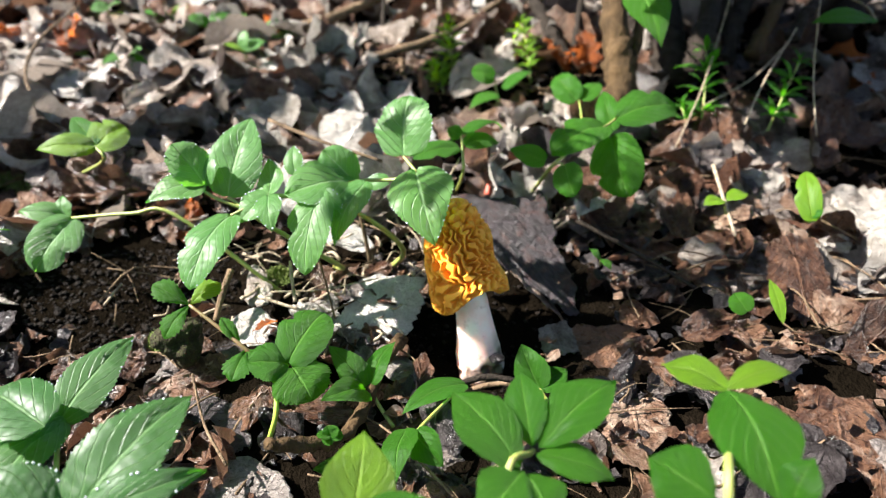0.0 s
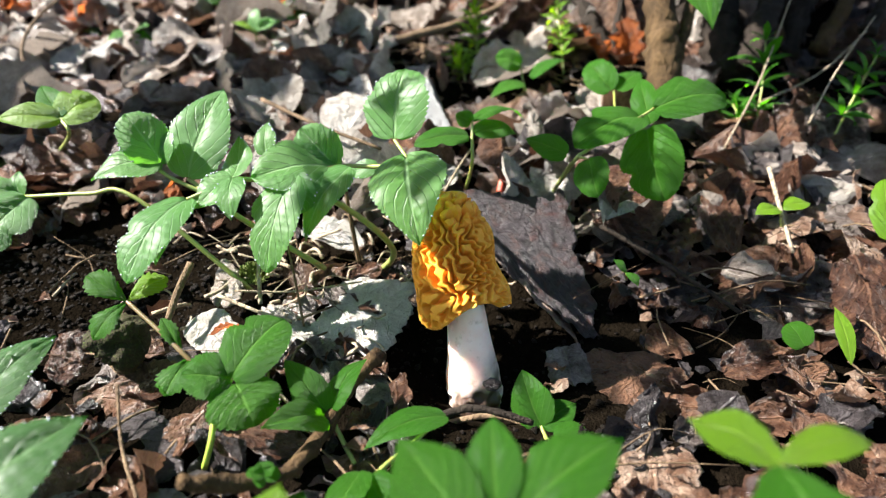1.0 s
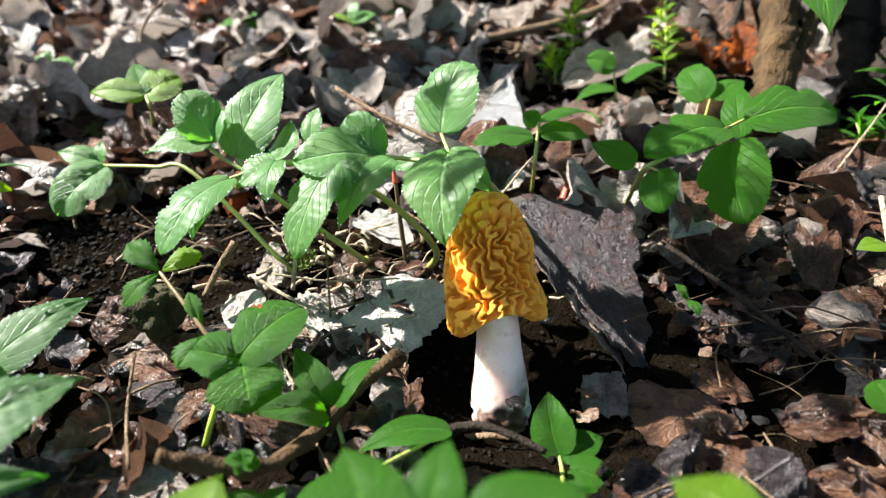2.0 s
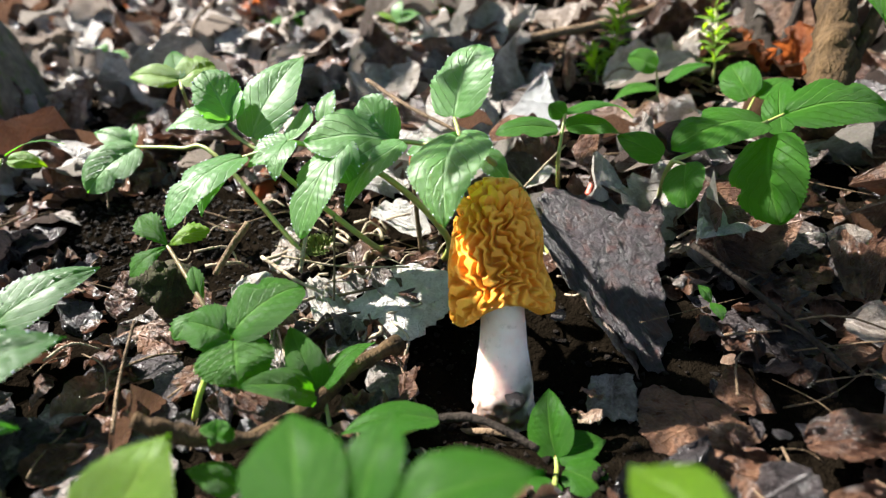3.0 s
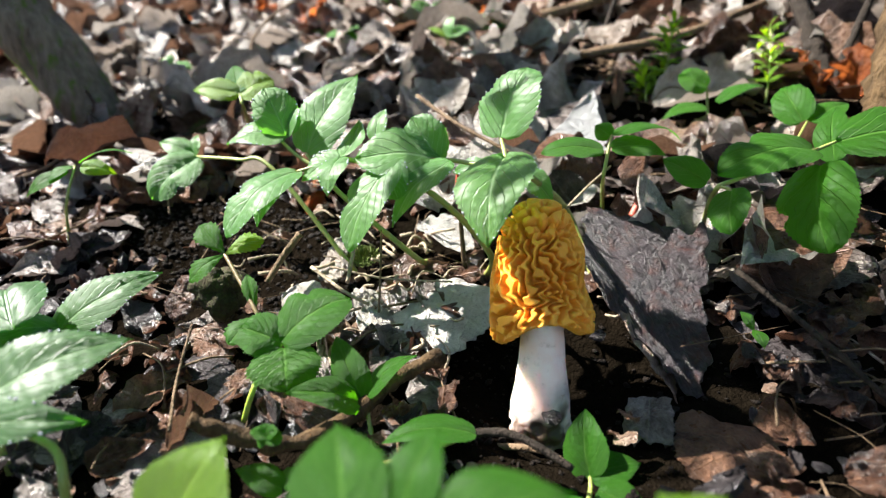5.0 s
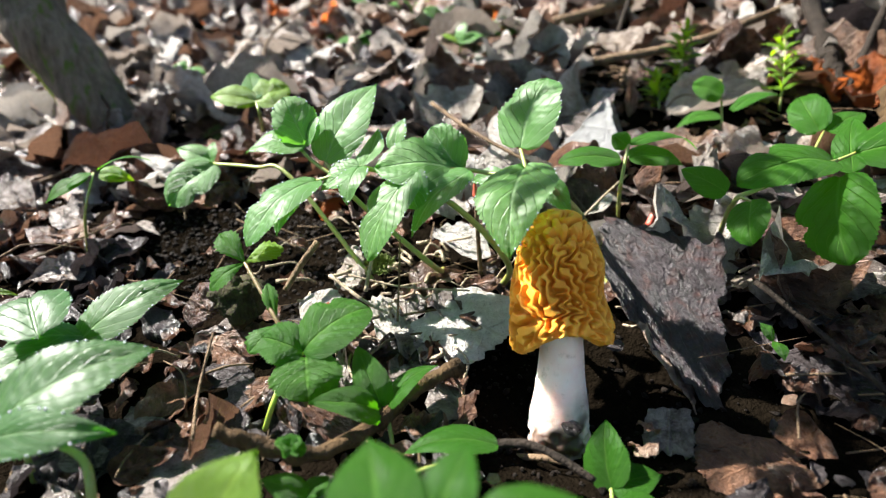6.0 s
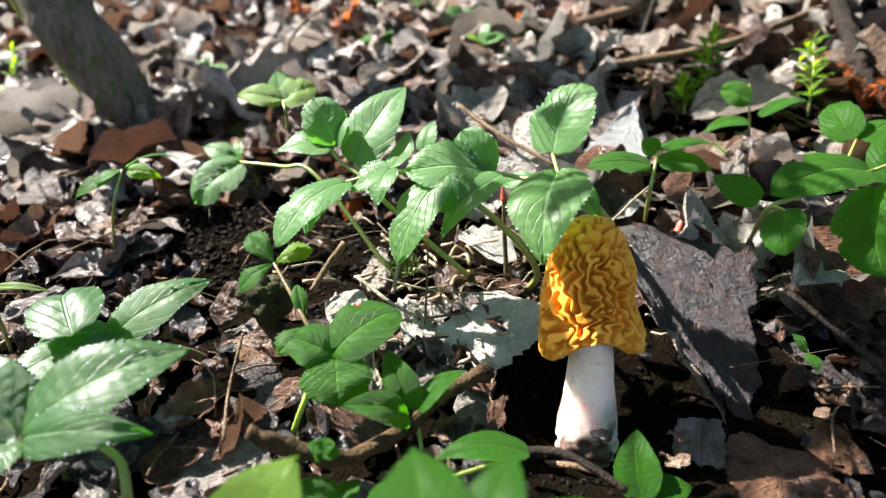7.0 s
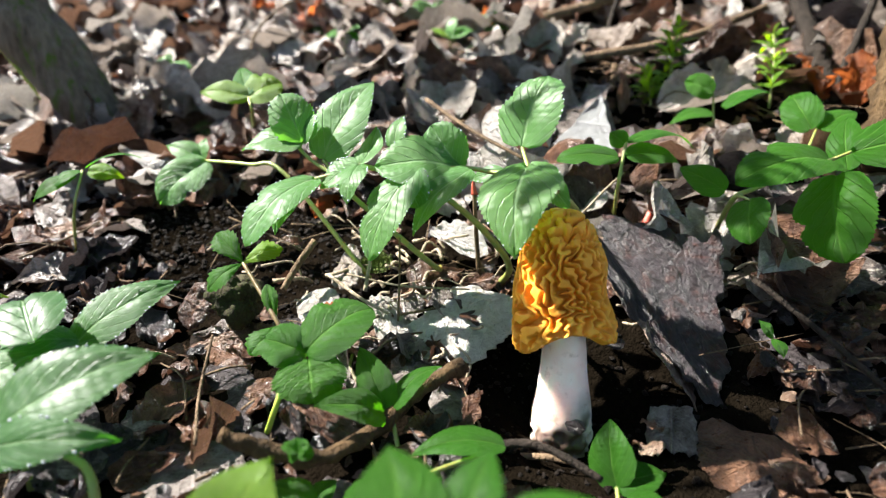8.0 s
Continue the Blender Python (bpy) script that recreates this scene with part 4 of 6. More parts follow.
dead_leaf((-0.6448, 0.5180, 0.0411), (-0.4867, 0.4504, 0.0300), 0.0347, "white", 2, 10)
dead_leaf((-0.4997, 0.4871, 0.0341), (-0.5053, 0.5174, 0.0570), 0.0281, "pale", 3, 20)
dead_leaf((-0.2650, 0.5076, 0.0387), (-0.2307, 0.5252, 0.0488), 0.0287, "pale", 4, 10)
dead_leaf((-0.1874, 0.5056, 0.0382), (-0.1488, 0.5281, 0.0475), 0.0270, "tan", 6, 10)
dead_leaf((-0.1195, 0.4840, 0.0332), (-0.0844, 0.5043, 0.0418), 0.0205, "tan", 7, 10)

# loose leaves between them
rng = random.Random(21)
TONE_MIX = ["grey"] * 3 + ["tan"] * 8 + ["pale"] * 5 + ["bleached"] * 4 + ["brown"] * 7 + ["dark"] * 3 + ["rust"]


def scattered(x, y, size, k, tone, lift, lean=0.35):
    a = rng.uniform(0, 2 * math.pi)
    nor = Vector((rng.gauss(0, lean), rng.gauss(0, lean) - 0.1, 1)).normalized()
    way = Vector((math.cos(a), math.sin(a), 0))
    way = (way - nor * way.dot(nor)).normalized()
    side = way.cross(nor)
    w = size * rng.uniform(0.5, 0.8)
    m = Matrix((side * w, way * size, nor * rng.choice((-1, 1)) * size * 0.9)).transposed().to_4x4()
    m.translation = (x, y, level(x, y) + lift)
    return m


def open_spot(x, y):
    """Bare soil round the mushroom's foot and under the herb on the bank, cleared to look as dark as shade."""
    return ((x - 0.035) / 0.062) ** 2 + ((y - 0.252) / 0.055) ** 2 < 1 or ((x + 0.150) / 0.085) ** 2 + ((y - 0.278) / 0.042) ** 2 < 1


def kept_clear(x, y):
    """Before the white standing leaf, the orange leaves and the whorled herbs."""
    return -0.055 < x < 0.012 and 0.375 < y < 0.455 or 0.07 < x < 0.135 and 0.47 < y < 0.54 or -0.02 < x < 0.08 and 0.46 < y < 0.53


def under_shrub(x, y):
    """The dark litter below the thicket; its tones also stand in for shade."""
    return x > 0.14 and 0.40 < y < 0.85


def dimmed(x, y):
    """The hollow between the near herbs, where dark litter stands in for shade."""
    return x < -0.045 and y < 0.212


made = 0
while made < 215:
    x, y = rng.uniform(-0.50, 0.42), rng.uniform(0.10, 0.78)
    if open_spot(x, y) or kept_clear(x, y) or (abs(x) < 0.2 and 0.16 < y < 0.30 and rng.random() < 0.6):
        continue
    tone = rng.choice(TONE_MIX if not (dimmed(x, y) or under_shrub(x, y)) else ["dark", "grey", "brown"])
    close = -0.18 < x < 0.15 and y < 0.31
    ob = new("dead_leaf", sheet_mesh(rng.randrange(len(SHEETS)), tone))
    ob.matrix_world = scattered(x, y, rng.uniform(0.014, 0.026) if close else rng.uniform(0.026, 0.056), 0, tone, rng.uniform(0.000, 0.006))
    tagged(ob, LABELS[tone], "dead leaf", "dead leaves of the litter")
    made += 1


def litter(name, count, reach, small, large, tones, label, lean=0.4, lift=0.004, fine=(6, 4)):
    """Leaf scraps past counting, joined by tone."""
    low = [dead_sheet(k + 40, *fine, 0.45, 0.12, 0.16) for k in range(12)]
    for tone, share in tones:
        verts, faces, uvs = [], [], []
        for _ in range(int(count * share)):
            x = rng.uniform(reach[0], reach[1])
            y = rng.uniform(reach[2], reach[3])
            if open_spot(x, y) and rng.random() < (1.0 if large > 0.013 else 0.9):
                continue
            if large > 0.034 and -0.20 < x < 0.21 and 0.12 < y < 0.33:
                continue
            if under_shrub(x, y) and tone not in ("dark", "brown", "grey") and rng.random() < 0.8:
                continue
            if kept_clear(x, y) and large > 0.02:
                continue
            if dimmed(x, y) and tone not in ("dark", "brown") and rng.random() < 0.85:
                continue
            if 0.05 < x < 0.16 and 0.19 < y < 0.31 and tone in ("grey", "pale", "bleached") and large > 0.013:
                continue
            v, f, u = low[rng.randrange(12)]
            m = scattered(x, y, rng.uniform(small, large), 0, tone, rng.uniform(-0.003, lift), lean)
            o = len(verts)
            verts += [m @ Vector(p) for p in v]
            faces += [tuple(o + q for q in face) for face in f]
            uvs += u
        solid(name, mesh_from(name, verts, faces, uvs), DEAD_TRUE[tone], label, "leaf litter", kind="stuff")


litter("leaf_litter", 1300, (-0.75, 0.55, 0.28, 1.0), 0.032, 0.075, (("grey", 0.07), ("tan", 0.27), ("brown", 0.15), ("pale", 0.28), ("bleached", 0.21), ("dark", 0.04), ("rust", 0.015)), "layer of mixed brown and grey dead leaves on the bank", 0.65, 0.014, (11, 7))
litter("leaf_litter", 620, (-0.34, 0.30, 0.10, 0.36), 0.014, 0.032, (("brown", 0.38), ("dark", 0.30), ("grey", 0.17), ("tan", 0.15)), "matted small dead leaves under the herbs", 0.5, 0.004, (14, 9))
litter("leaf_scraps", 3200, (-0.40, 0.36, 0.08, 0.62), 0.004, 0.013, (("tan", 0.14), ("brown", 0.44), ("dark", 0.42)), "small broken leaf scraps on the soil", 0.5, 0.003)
litter("leaf_litter", 400, (-0.6, 0.6, -0.4, 0.28), 0.02, 0.045, (("grey", 0.3), ("tan", 0.3), ("brown", 0.4)), "layer of mixed brown and grey dead leaves on the bank")
litter("leaf_litter", 2600, (-1.6, 1.6, -1.1, 2.2), 0.035, 0.075, (("grey", 0.25), ("tan", 0.35), ("brown", 0.40)), "layer of mixed brown and grey dead leaves on the bank", 0.45, 0.006)
litter("leaf_litter", 2200, (-5.0, 5.0, -3.0, 6.0), 0.06, 0.13, (("grey", 0.3), ("tan", 0.35), ("brown", 0.35)), "layer of mixed brown and grey dead leaves on the bank")


def twig_litter():
    verts, faces = [], []
    for _ in range(560):
        x, y = rng.uniform(-0.38, 0.34), rng.uniform(0.10, 0.62)
        if open_spot(x, y) and (x > -0.04 or rng.random() < 0.4):
            continue
        a, ln = rng.uniform(0, math.pi), rng.uniform(0.012, 0.06)
        d = Vector((math.cos(a), math.sin(a), rng.gauss(0, 0.12))) * ln / 2
        c = Vector((x, y, level(x, y) + rng.uniform(0.0, 0.006)))
        mid = c + Vector((rng.gauss(0, 0.1), rng.gauss(0, 0.1), rng.gauss(0, 0.08))) * ln
        r = rng.uniform(0.0002, 0.0007)
        v, f = tube_data([c - d, mid, c + d], r, r * 0.6, 5, 0.0, 3)
        o = len(verts)
        verts += v
        faces += [tuple(o + q for q in face) for face in f]
    solid("twig_litter", mesh_from("twig_litter", verts, faces), TWIG, "thin dry twiglets and stalks strewn over the litter", "twigs", kind="stuff")


twig_litter()


def stalk_litter(count):
    """Short pale stubs and curled stalks round the mushroom."""
    verts, faces = [], []
    while count:
        x, y = rng.gauss(-0.055, 0.045), rng.gauss(0.280, 0.035)
        if ((x - 0.012) / 0.03) ** 2 + ((y - 0.255) / 0.03) ** 2 < 1:
            continue
        count -= 1
        a, ln = rng.uniform(0, math.pi), rng.uniform(0.005, 0.022)
        d = Vector((math.cos(a), math.sin(a), rng.gauss(0, 0.35))) * ln / 2
        c = Vector((x, y, level(x, y) + rng.uniform(0.001, 0.008)))
        mid = c + Vector((rng.gauss(0, 0.2), rng.gauss(0, 0.2), rng.gauss(0.1, 0.15))) * ln
        r = rng.uniform(0.0003, 0.0011)
        v, f = tube_data([c - d, mid, c + d], r, r * 0.7, 6, 0.3, 4, count * 1.0)
        o = len(verts)
        verts += v
        faces += [tuple(o + q for q in face) for face in f]
    solid("stalk_litter", mesh_from("stalk_litter", verts, faces), PALETWIG, "short pale broken stalks among the dead leaves", "twigs", kind="stuff")


stalk_litter(70)


def soil_crumbs(count):
    """Crumbs of soil and bark on the bare spots."""
    bm = bmesh.new()
    bmesh.ops.create_icosphere(bm, subdivisions=1, radius=1.0)
    ball = [v.co.copy() for v in bm.verts]
    sides = [tuple(v.index for v in f.verts) for f in bm.faces]
    bm.free()
    verts, faces = [], []
    while count:
        x, y = rng.uniform(-0.26, 0.12), rng.uniform(0.18, 0.34)
        if not open_spot(x, y):
            continue
        count -= 1
        if x > -0.05 and rng.random() < 0.7:
            continue
        size = 0.0003 + 0.0014 * rng.random() ** 3
        c = Vector((x, y, soil_height(x, y) + size * 0.3))
        o = len(verts)
        turn = Matrix.Rotation(rng.uniform(0, 6.3), 3, "Z")
        verts += [c + turn @ Vector((p.x * 1.5, p.y, p.z * 0.7)) * size * rng.uniform(0.6, 1.3) for p in ball]
        faces += [tuple(o + q for q in f) for f in sides]
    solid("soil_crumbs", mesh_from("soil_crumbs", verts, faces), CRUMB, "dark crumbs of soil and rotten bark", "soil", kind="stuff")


soil_crumbs(4200)


# ---- larger litter, wood and small plants ----
def sheet_between(corners, seed, crumple=0.05, uv_turn=False, rows=44, cols=40, rounded=0.0, lip=0.0):
    """A stiff dry sheet between four corners, with torn edges, crumples and thickness."""
    a, b, c, d = (Vector(p) for p in corners)
    size = ((b - a).length + (c - b).length + (d - c).length + (a - d).length) / 4
    nor = (b - a).cross(d - a).normalized()
    o = Vector((seed * 3.1, seed * 5.7, 0))
    top, uvs, faces = [], [], []
    for j in range(rows + 1):
        v = j / rows
        for i in range(cols + 1):
            u = i / cols
            ru = u + 0.08 * noise.noise(Vector((math.copysign(2, u - 0.5), v * 6, 1)) + o) * abs(2 * u - 1) ** 2 + 0.045 * noise.noise(Vector((math.copysign(2, u - 0.5), v * 19, 1)) + o) * abs(2 * u - 1) ** 4
            rv = v + 0.08 * noise.noise(Vector((u * 6, math.copysign(2, v - 0.5), 7)) + o) * abs(2 * v - 1) ** 2 + 0.045 * noise.noise(Vector((u * 19, math.copysign(2, v - 0.5), 7)) + o) * abs(2 * v - 1) ** 4
            su, sv = 2 * ru - 1, 2 * rv - 1
            ru, rv = 0.5 + 0.5 * su * (1 - rounded * sv * sv), 0.5 + 0.5 * sv * (1 - rounded * su * su)
            p = a * (1 - ru) * (1 - rv) + b * ru * (1 - rv) + c * ru * rv + d * (1 - ru) * rv
            q = Vector((u * 2.2, v * 2.2, 4)) + o
            h = crumple * size * (noise.noise(q) + 0.5 * noise.noise(q * 2.7) + 0.25 * noise.noise(q * 6.5) + 0.16 * noise.noise(q * 14) + 0.08 * noise.noise(q * 29)) + 0.05 * size * (1 - (2 * u - 1) ** 2) + lip * size * max(abs(su), abs(sv)) ** 5
            top.append(p + nor * h)
            uvs.append((v, u) if uv_turn else (u, v))
    w = cols + 1
    n = len(top)
    verts = top + [p - nor * 0.0004 for p in top]
    for j in range(rows):
        for i in range(cols):
            k = j * w + i
            faces.append((k, k + 1, k + w + 1, k + w))
            faces.append((n + k, n + k + w, n + k + w + 1, n + k + 1))
    rim = [*range(cols), *[j * w + cols for j in range(rows)], *[rows * w + i for i in range(cols, 0, -1)], *[j * w for j in range(rows, 0, -1)]]
    for k, q in zip(rim, rim[1:] + rim[:1]):
        faces.append((k, n + k, n + q, q))
    return mesh_from("sheet", verts, faces, uvs * 2)


def cleavers(foot, top, count, size, tone, label):
    """A stalk with whorls of narrow leaves."""
    foot, top = Vector(foot), Vector(top)
    plant = thing("cleavers", foot, label, "herb plant", "herb plants among the litter")
    base = Vector((foot.x, foot.y, min(foot.z, level(foot.x, foot.y))))
    stalk(plant, [base, foot.lerp(top, 0.5) + Vector((0.001, 0, 0)), top], 0.0008, 0.0005)
    r = random.Random(round(foot.x * 1e4))
    axis = (top - foot).normalized() if (top - foot).length > 0.008 else Vector((0, 0, 1))
    east = (Vector((1, 0.2, 0)) - axis * axis.dot(Vector((1, 0.2, 0)))).normalized()
    north = axis.cross(east)
    for k in range(count):
        c = foot.lerp(top, (k + 1) / count)
        turn = r.uniform(0, 1)
        leaves = 6
        for q in range(leaves):
            a = 2 * math.pi * (q + turn) / leaves
            d = (east * math.cos(a) + north * math.sin(a) + axis * r.uniform(0.15, 0.6)).normalized()
            s = size * r.uniform(0.7, 1.1) * (0.65 if k == count - 1 else 1)
            leaflet(plant, c, c + d * s, s * 0.30, "smooth", tone)
    return plant


def moss_patch(centre, radius, count):
    verts, faces = [], []
    r = random.Random(count)
    for _ in range(count * 5):
        a, d = r.uniform(0, 2 * math.pi), radius * math.sqrt(r.random())
        x, y = centre[0] + d * math.cos(a), centre[1] + d * math.sin(a)
        p = Vector((x, y, level(x, y) + 0.001))
        t = p + Vector((r.gauss(0, 0.0012), r.gauss(0, 0.0012), r.uniform(0.002, 0.006) * (1.2 - d / radius)))
        s = Vector((r.gauss(0, 1), r.gauss(0, 1), 0)).normalized() * 0.0006
        n = len(verts)
        verts += [p - s, p + s, t + s * 0.4, t - s * 0.4]
        faces.append((n, n + 1, n + 2, n + 3))
    solid("moss", mesh_from("moss", verts, faces), MOSS, "yellow-green moss tuft on the bank", "moss", kind="stuff")


def lump(name, centre, size, rough, material, label, category):
    bm = bmesh.new()
    bmesh.ops.create_icosphere(bm, subdivisions=4, radius=1.0)
    for v in bm.verts:
        q = v.co * 1.4
        v.co = Vector(centre) + v.co * size * (1 + rough * noise.noise(q) + 0.4 * rough * noise.noise(q * 4))
    me = bpy.data.meshes.new(name)
    bm.to_mesh(me)
    bm.free()
    me.polygons.foreach_set("use_smooth", [True] * len(me.polygons))
    return solid(name, me, material, label, category)


def nut(centre, size):
    c = Vector(centre)
    # a mossy bud with a yellowish ring, modelled here as an acorn
    ob = thing("acorn", c, "small yellow-brown mossy bud in a dark rough ring, built as an acorn in its cup", "acorn")
    axis = Vector((0.5, -0.7, 0.4)).normalized()
    east = axis.cross(Vector((0, 0, 1))).normalized()
    north = axis.cross(east)
    for name, mat, prof in (("kernel", NUTSHELL, [(0.0, 1.0), (0.4, 0.95), (0.8, 0.75), (1.1, 0.4), (1.25, 0.05)]), ("cup", TWIG, [(0.35, 1.22), (0.1, 1.3), (-0.3, 1.2), (-0.7, 0.8), (-0.9, 0.1)])):
        verts, faces, n = [], [], 24
        for h, r in prof:
            verts += [c + (axis * h + (east * math.cos(2 * math.pi * k / n) + north * math.sin(2 * math.pi * k / n)) * r) * size for k in range(n)]
        for j in range(len(prof) - 1):
            faces += [(j * n + k, j * n + (k + 1) % n, (j + 1) * n + (k + 1) % n, (j + 1) * n + k) for k in range(n)]
        part(name, mesh_from(name, verts, faces), mat, ob)


def shade_crown(shrub, branches, leaves):
    """Branches and leaves added to the shrub, unseen above the camera's view, placed to shade the bank."""
    r = random.Random(8)
    for _ in range(branches):
        a = Vector((r.uniform(0.12, 0.28), r.uniform(0.54, 0.68), r.uniform(0.20, 0.26)))
        b = Vector((r.uniform(-0.07, 0.14), r.uniform(0.37, 0.58), r.uniform(0.27, 0.38)))
        stalk(shrub, [a, a.lerp(b, 0.5) + Vector((0.02, 0, 0.02)), b], 0.0030, 0.0012, DARKBARK)
        for _ in range(leaves):
            c = a.lerp(b, r.uniform(0.35, 1.05)) + Vector((r.gauss(0, 0.015), r.gauss(0, 0.015), r.gauss(0, 0.012)))
            d = Vector((r.gauss(0, 1), r.gauss(0, 1), r.gauss(-0.2, 0.4))).normalized() * r.uniform(0.035, 0.06)
            leaflet(shrub, c, c + d, d.length * 0.55, "smooth")


def shading_bough(tree):
    """An added, unseen leafy bough of the trunk above the camera's view; it shades the mushroom cap and the litter
    beyond.
    """
    r = random.Random(4)
    tip, root = Vector((-0.12, 0.30, 0.275)), Vector((-0.515, 0.44, 0.33))
    part("branch", mesh_from("branch", *tube_data([root, root.lerp(tip, 0.5) + Vector((0, 0, 0.03)), tip], 0.006, 0.002, 9, 0.2)), BARK, tree)
    # spots to be shaded; each gets an added leaf towards the sun
    spots = [Vector((0.108 + r.gauss(0, 0.028), 0.318 + r.gauss(0, 0.030), 0.0)) for _ in range(15)]
    spots += [Vector((-0.004 + r.gauss(0, 0.006), 0.254 + r.gauss(0, 0.007), 0.012)) for _ in range(6)]
    spots += [Vector((0.108 + r.gauss(0, 0.026), 0.254 + r.gauss(0, 0.016), -0.015)) for _ in range(6)]
    spots += [Vector((0.080 + r.gauss(0, 0.014), 0.246 + r.gauss(0, 0.012), -0.015)) for _ in range(4)]
    for spot in spots:
        c = spot + SUN * r.uniform(0.40, 0.46)
        d = Vector((r.gauss(0, 1), r.gauss(0, 1), r.gauss(-0.1, 0.3))).normalized() * r.uniform(0.022, 0.038)
        leaflet(tree, c, c + d, d.length * 0.6, "ovate")
        stalk(tree, [c, c.lerp(tip, 0.5) + Vector((0, 0, 0.008)), tip], 0.0006, 0.0009, BROWNSTEM)


NUTSHELL = plain("nut_shell", (0.22, 0.16, 0.04), 0.4)
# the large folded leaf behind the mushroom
folded = thing("folded_dead_leaf", (0.0528, 0.2790, -0.0083), "large violet-grey dead leaf, darkened as if shaded, folded like a tent behind the mushroom", "dead leaf")
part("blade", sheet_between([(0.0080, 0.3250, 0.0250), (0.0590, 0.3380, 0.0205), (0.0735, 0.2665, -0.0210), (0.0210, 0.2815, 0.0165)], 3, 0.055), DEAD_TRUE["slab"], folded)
part("underside", sheet_between([(0.0105, 0.3130, 0.0110), (0.0222, 0.2835, 0.0145), (0.0660, 0.2645, -0.0215), (0.0480, 0.3000, -0.0230)], 8, 0.05), DEAD_TRUE["tan"], folded, "brown shaded underside")


def broad_leaf(tone, seed, corners, label, crumple=0.06, rounded=0.22, lip=0.05):
    """A large dry leaf with torn rounded edges, spread between four corners."""
    me = sheet_between(corners, seed, crumple, rows=36, cols=36, rounded=rounded, lip=lip)
    return solid("dead_leaf", me, DEAD_TRUE[tone], label, "dead leaf", "dead leaves of the litter")


broad_leaf("bleached", 21, [(-0.0560, 0.2500, -0.0100), (-0.0440, 0.2770, 0.0010), (-0.0080, 0.2800, 0.0010), (-0.0160, 0.2310, -0.0060)], "bleached spotted dead leaf lying beside the mushroom stem", 0.06, 0.10)
broad_leaf("brown", 23, [(0.0610, 0.2620, -0.0175), (0.1000, 0.2680, -0.0165), (0.1030, 0.2340, -0.0165), (0.0700, 0.2210, -0.0170)], "broad brown dead leaf with a sunlit torn edge", 0.07)
broad_leaf("grey", 24, [(0.0467, 0.2514, -0.0130), (0.0624, 0.2540, -0.0090), (0.0667, 0.2369, -0.0160), (0.0494, 0.2353, -0.0187)], "small grey curled dead leaf on a brown one", 0.10, 0.10, 0.10)
broad_leaf("dark", 25, [(0.0805, 0.2880, -0.0100), (0.1020, 0.3190, -0.0010), (0.1310, 0.2960, -0.0080), (0.1087, 0.2720, -0.0140)], "dark violet-brown dead leaf with wavy edges", 0.05)
broad_leaf("grey", 26, [(0.0930, 0.3560, 0.0085), (0.1220, 0.3730, 0.0116), (0.1329, 0.3500, 0.0073), (0.0975, 0.3300, 0.0045)], "flat olive-grey dead leaf under a herb", 0.05)
broad_leaf("grey", 27, [(0.1350, 0.3180, -0.0012), (0.1890, 0.3230, 0.0030), (0.1790, 0.2790, -0.0069), (0.1410, 0.2700, -0.0121)], "broad blue-grey dead leaf with a folded edge", 0.07)
broad_leaf("brown", 28, [(0.1740, 0.3030, 0.0120), (0.2080, 0.3080, 0.0140), (0.2020, 0.2580, -0.0090), (0.1700, 0.2500, -0.0127)], "red-brown standing dead leaf with pale side veins", 0.05)
broad_leaf("tan", 29, [(0.1260, 0.2630, -0.0100), (0.1640, 0.2510, -0.0105), (0.1560, 0.2220, -0.0122), (0.1320, 0.2230, -0.0132)], "crumpled rust-tan dead leaf in the sun", 0.17, 0.2, 0.10)
broad_leaf("grey", 30, [(0.1550, 0.4140, 0.0290), (0.1900, 0.4080, 0.0270), (0.1850, 0.3845, 0.0125), (0.1530, 0.3880, 0.0132)], "grey crumpled dead leaf below the shrub", 0.14)
broad_leaf("grey", 31, [(0.1960, 0.4260, 0.0290), (0.2480, 0.4150, 0.0280), (0.2470, 0.3930, 0.0132), (0.1890, 0.4010, 0.0147)], "domed grey-violet dead leaf below the shrub", 0.12, 0.25, -0.06)
broad_leaf("tan", 32, [(0.1820, 0.3900, 0.0190), (0.2300, 0.3870, 0.0184), (0.2270, 0.3680, 0.0083), (0.1790, 0.3720, 0.0092)], "long tan rolled dead leaf in the litter", 0.07, 0.2, 0.10)
broad_leaf("tan", 33, [(0.1880, 0.3600, 0.0096), (0.2195, 0.3655, 0.0105), (0.2110, 0.3450, 0.0063), (0.1860, 0.3480, 0.0069)], "pale tan dead leaf in the sun", 0.06)
broad_leaf("tan", 34, [(0.2360, 0.3800, 0.0100), (0.2911, 0.3829, 0.0098), (0.2650, 0.3200, -0.0004), (0.2060, 0.2970, -0.0033)], "broad red-tan dead leaf in the sun", 0.07)
broad_leaf("brown", 35, [(0.1490, 0.2040, -0.0123), (0.1901, 0.2060, -0.0123), (0.1690, 0.1600, -0.0145), (0.1370, 0.1640, -0.0142)], "large brown dead leaf lying flat", 0.06)
broad_leaf("tan", 36, [(0.0660, 0.2000, -0.0130), (0.0972, 0.2050, -0.0123), (0.0931, 0.1790, -0.0145), (0.0630, 0.1650, -0.0148)], "tan torn dead leaf on the soil", 0.05)
broad_leaf("grey", 37, [(-0.1050, 0.1560, -0.0160), (-0.0758, 0.1770, -0.0147), (-0.0470, 0.1510, -0.0159), (-0.0770, 0.1320, -0.0175)], "mottled grey-brown dead leaf pressed into damp soil", 0.05)
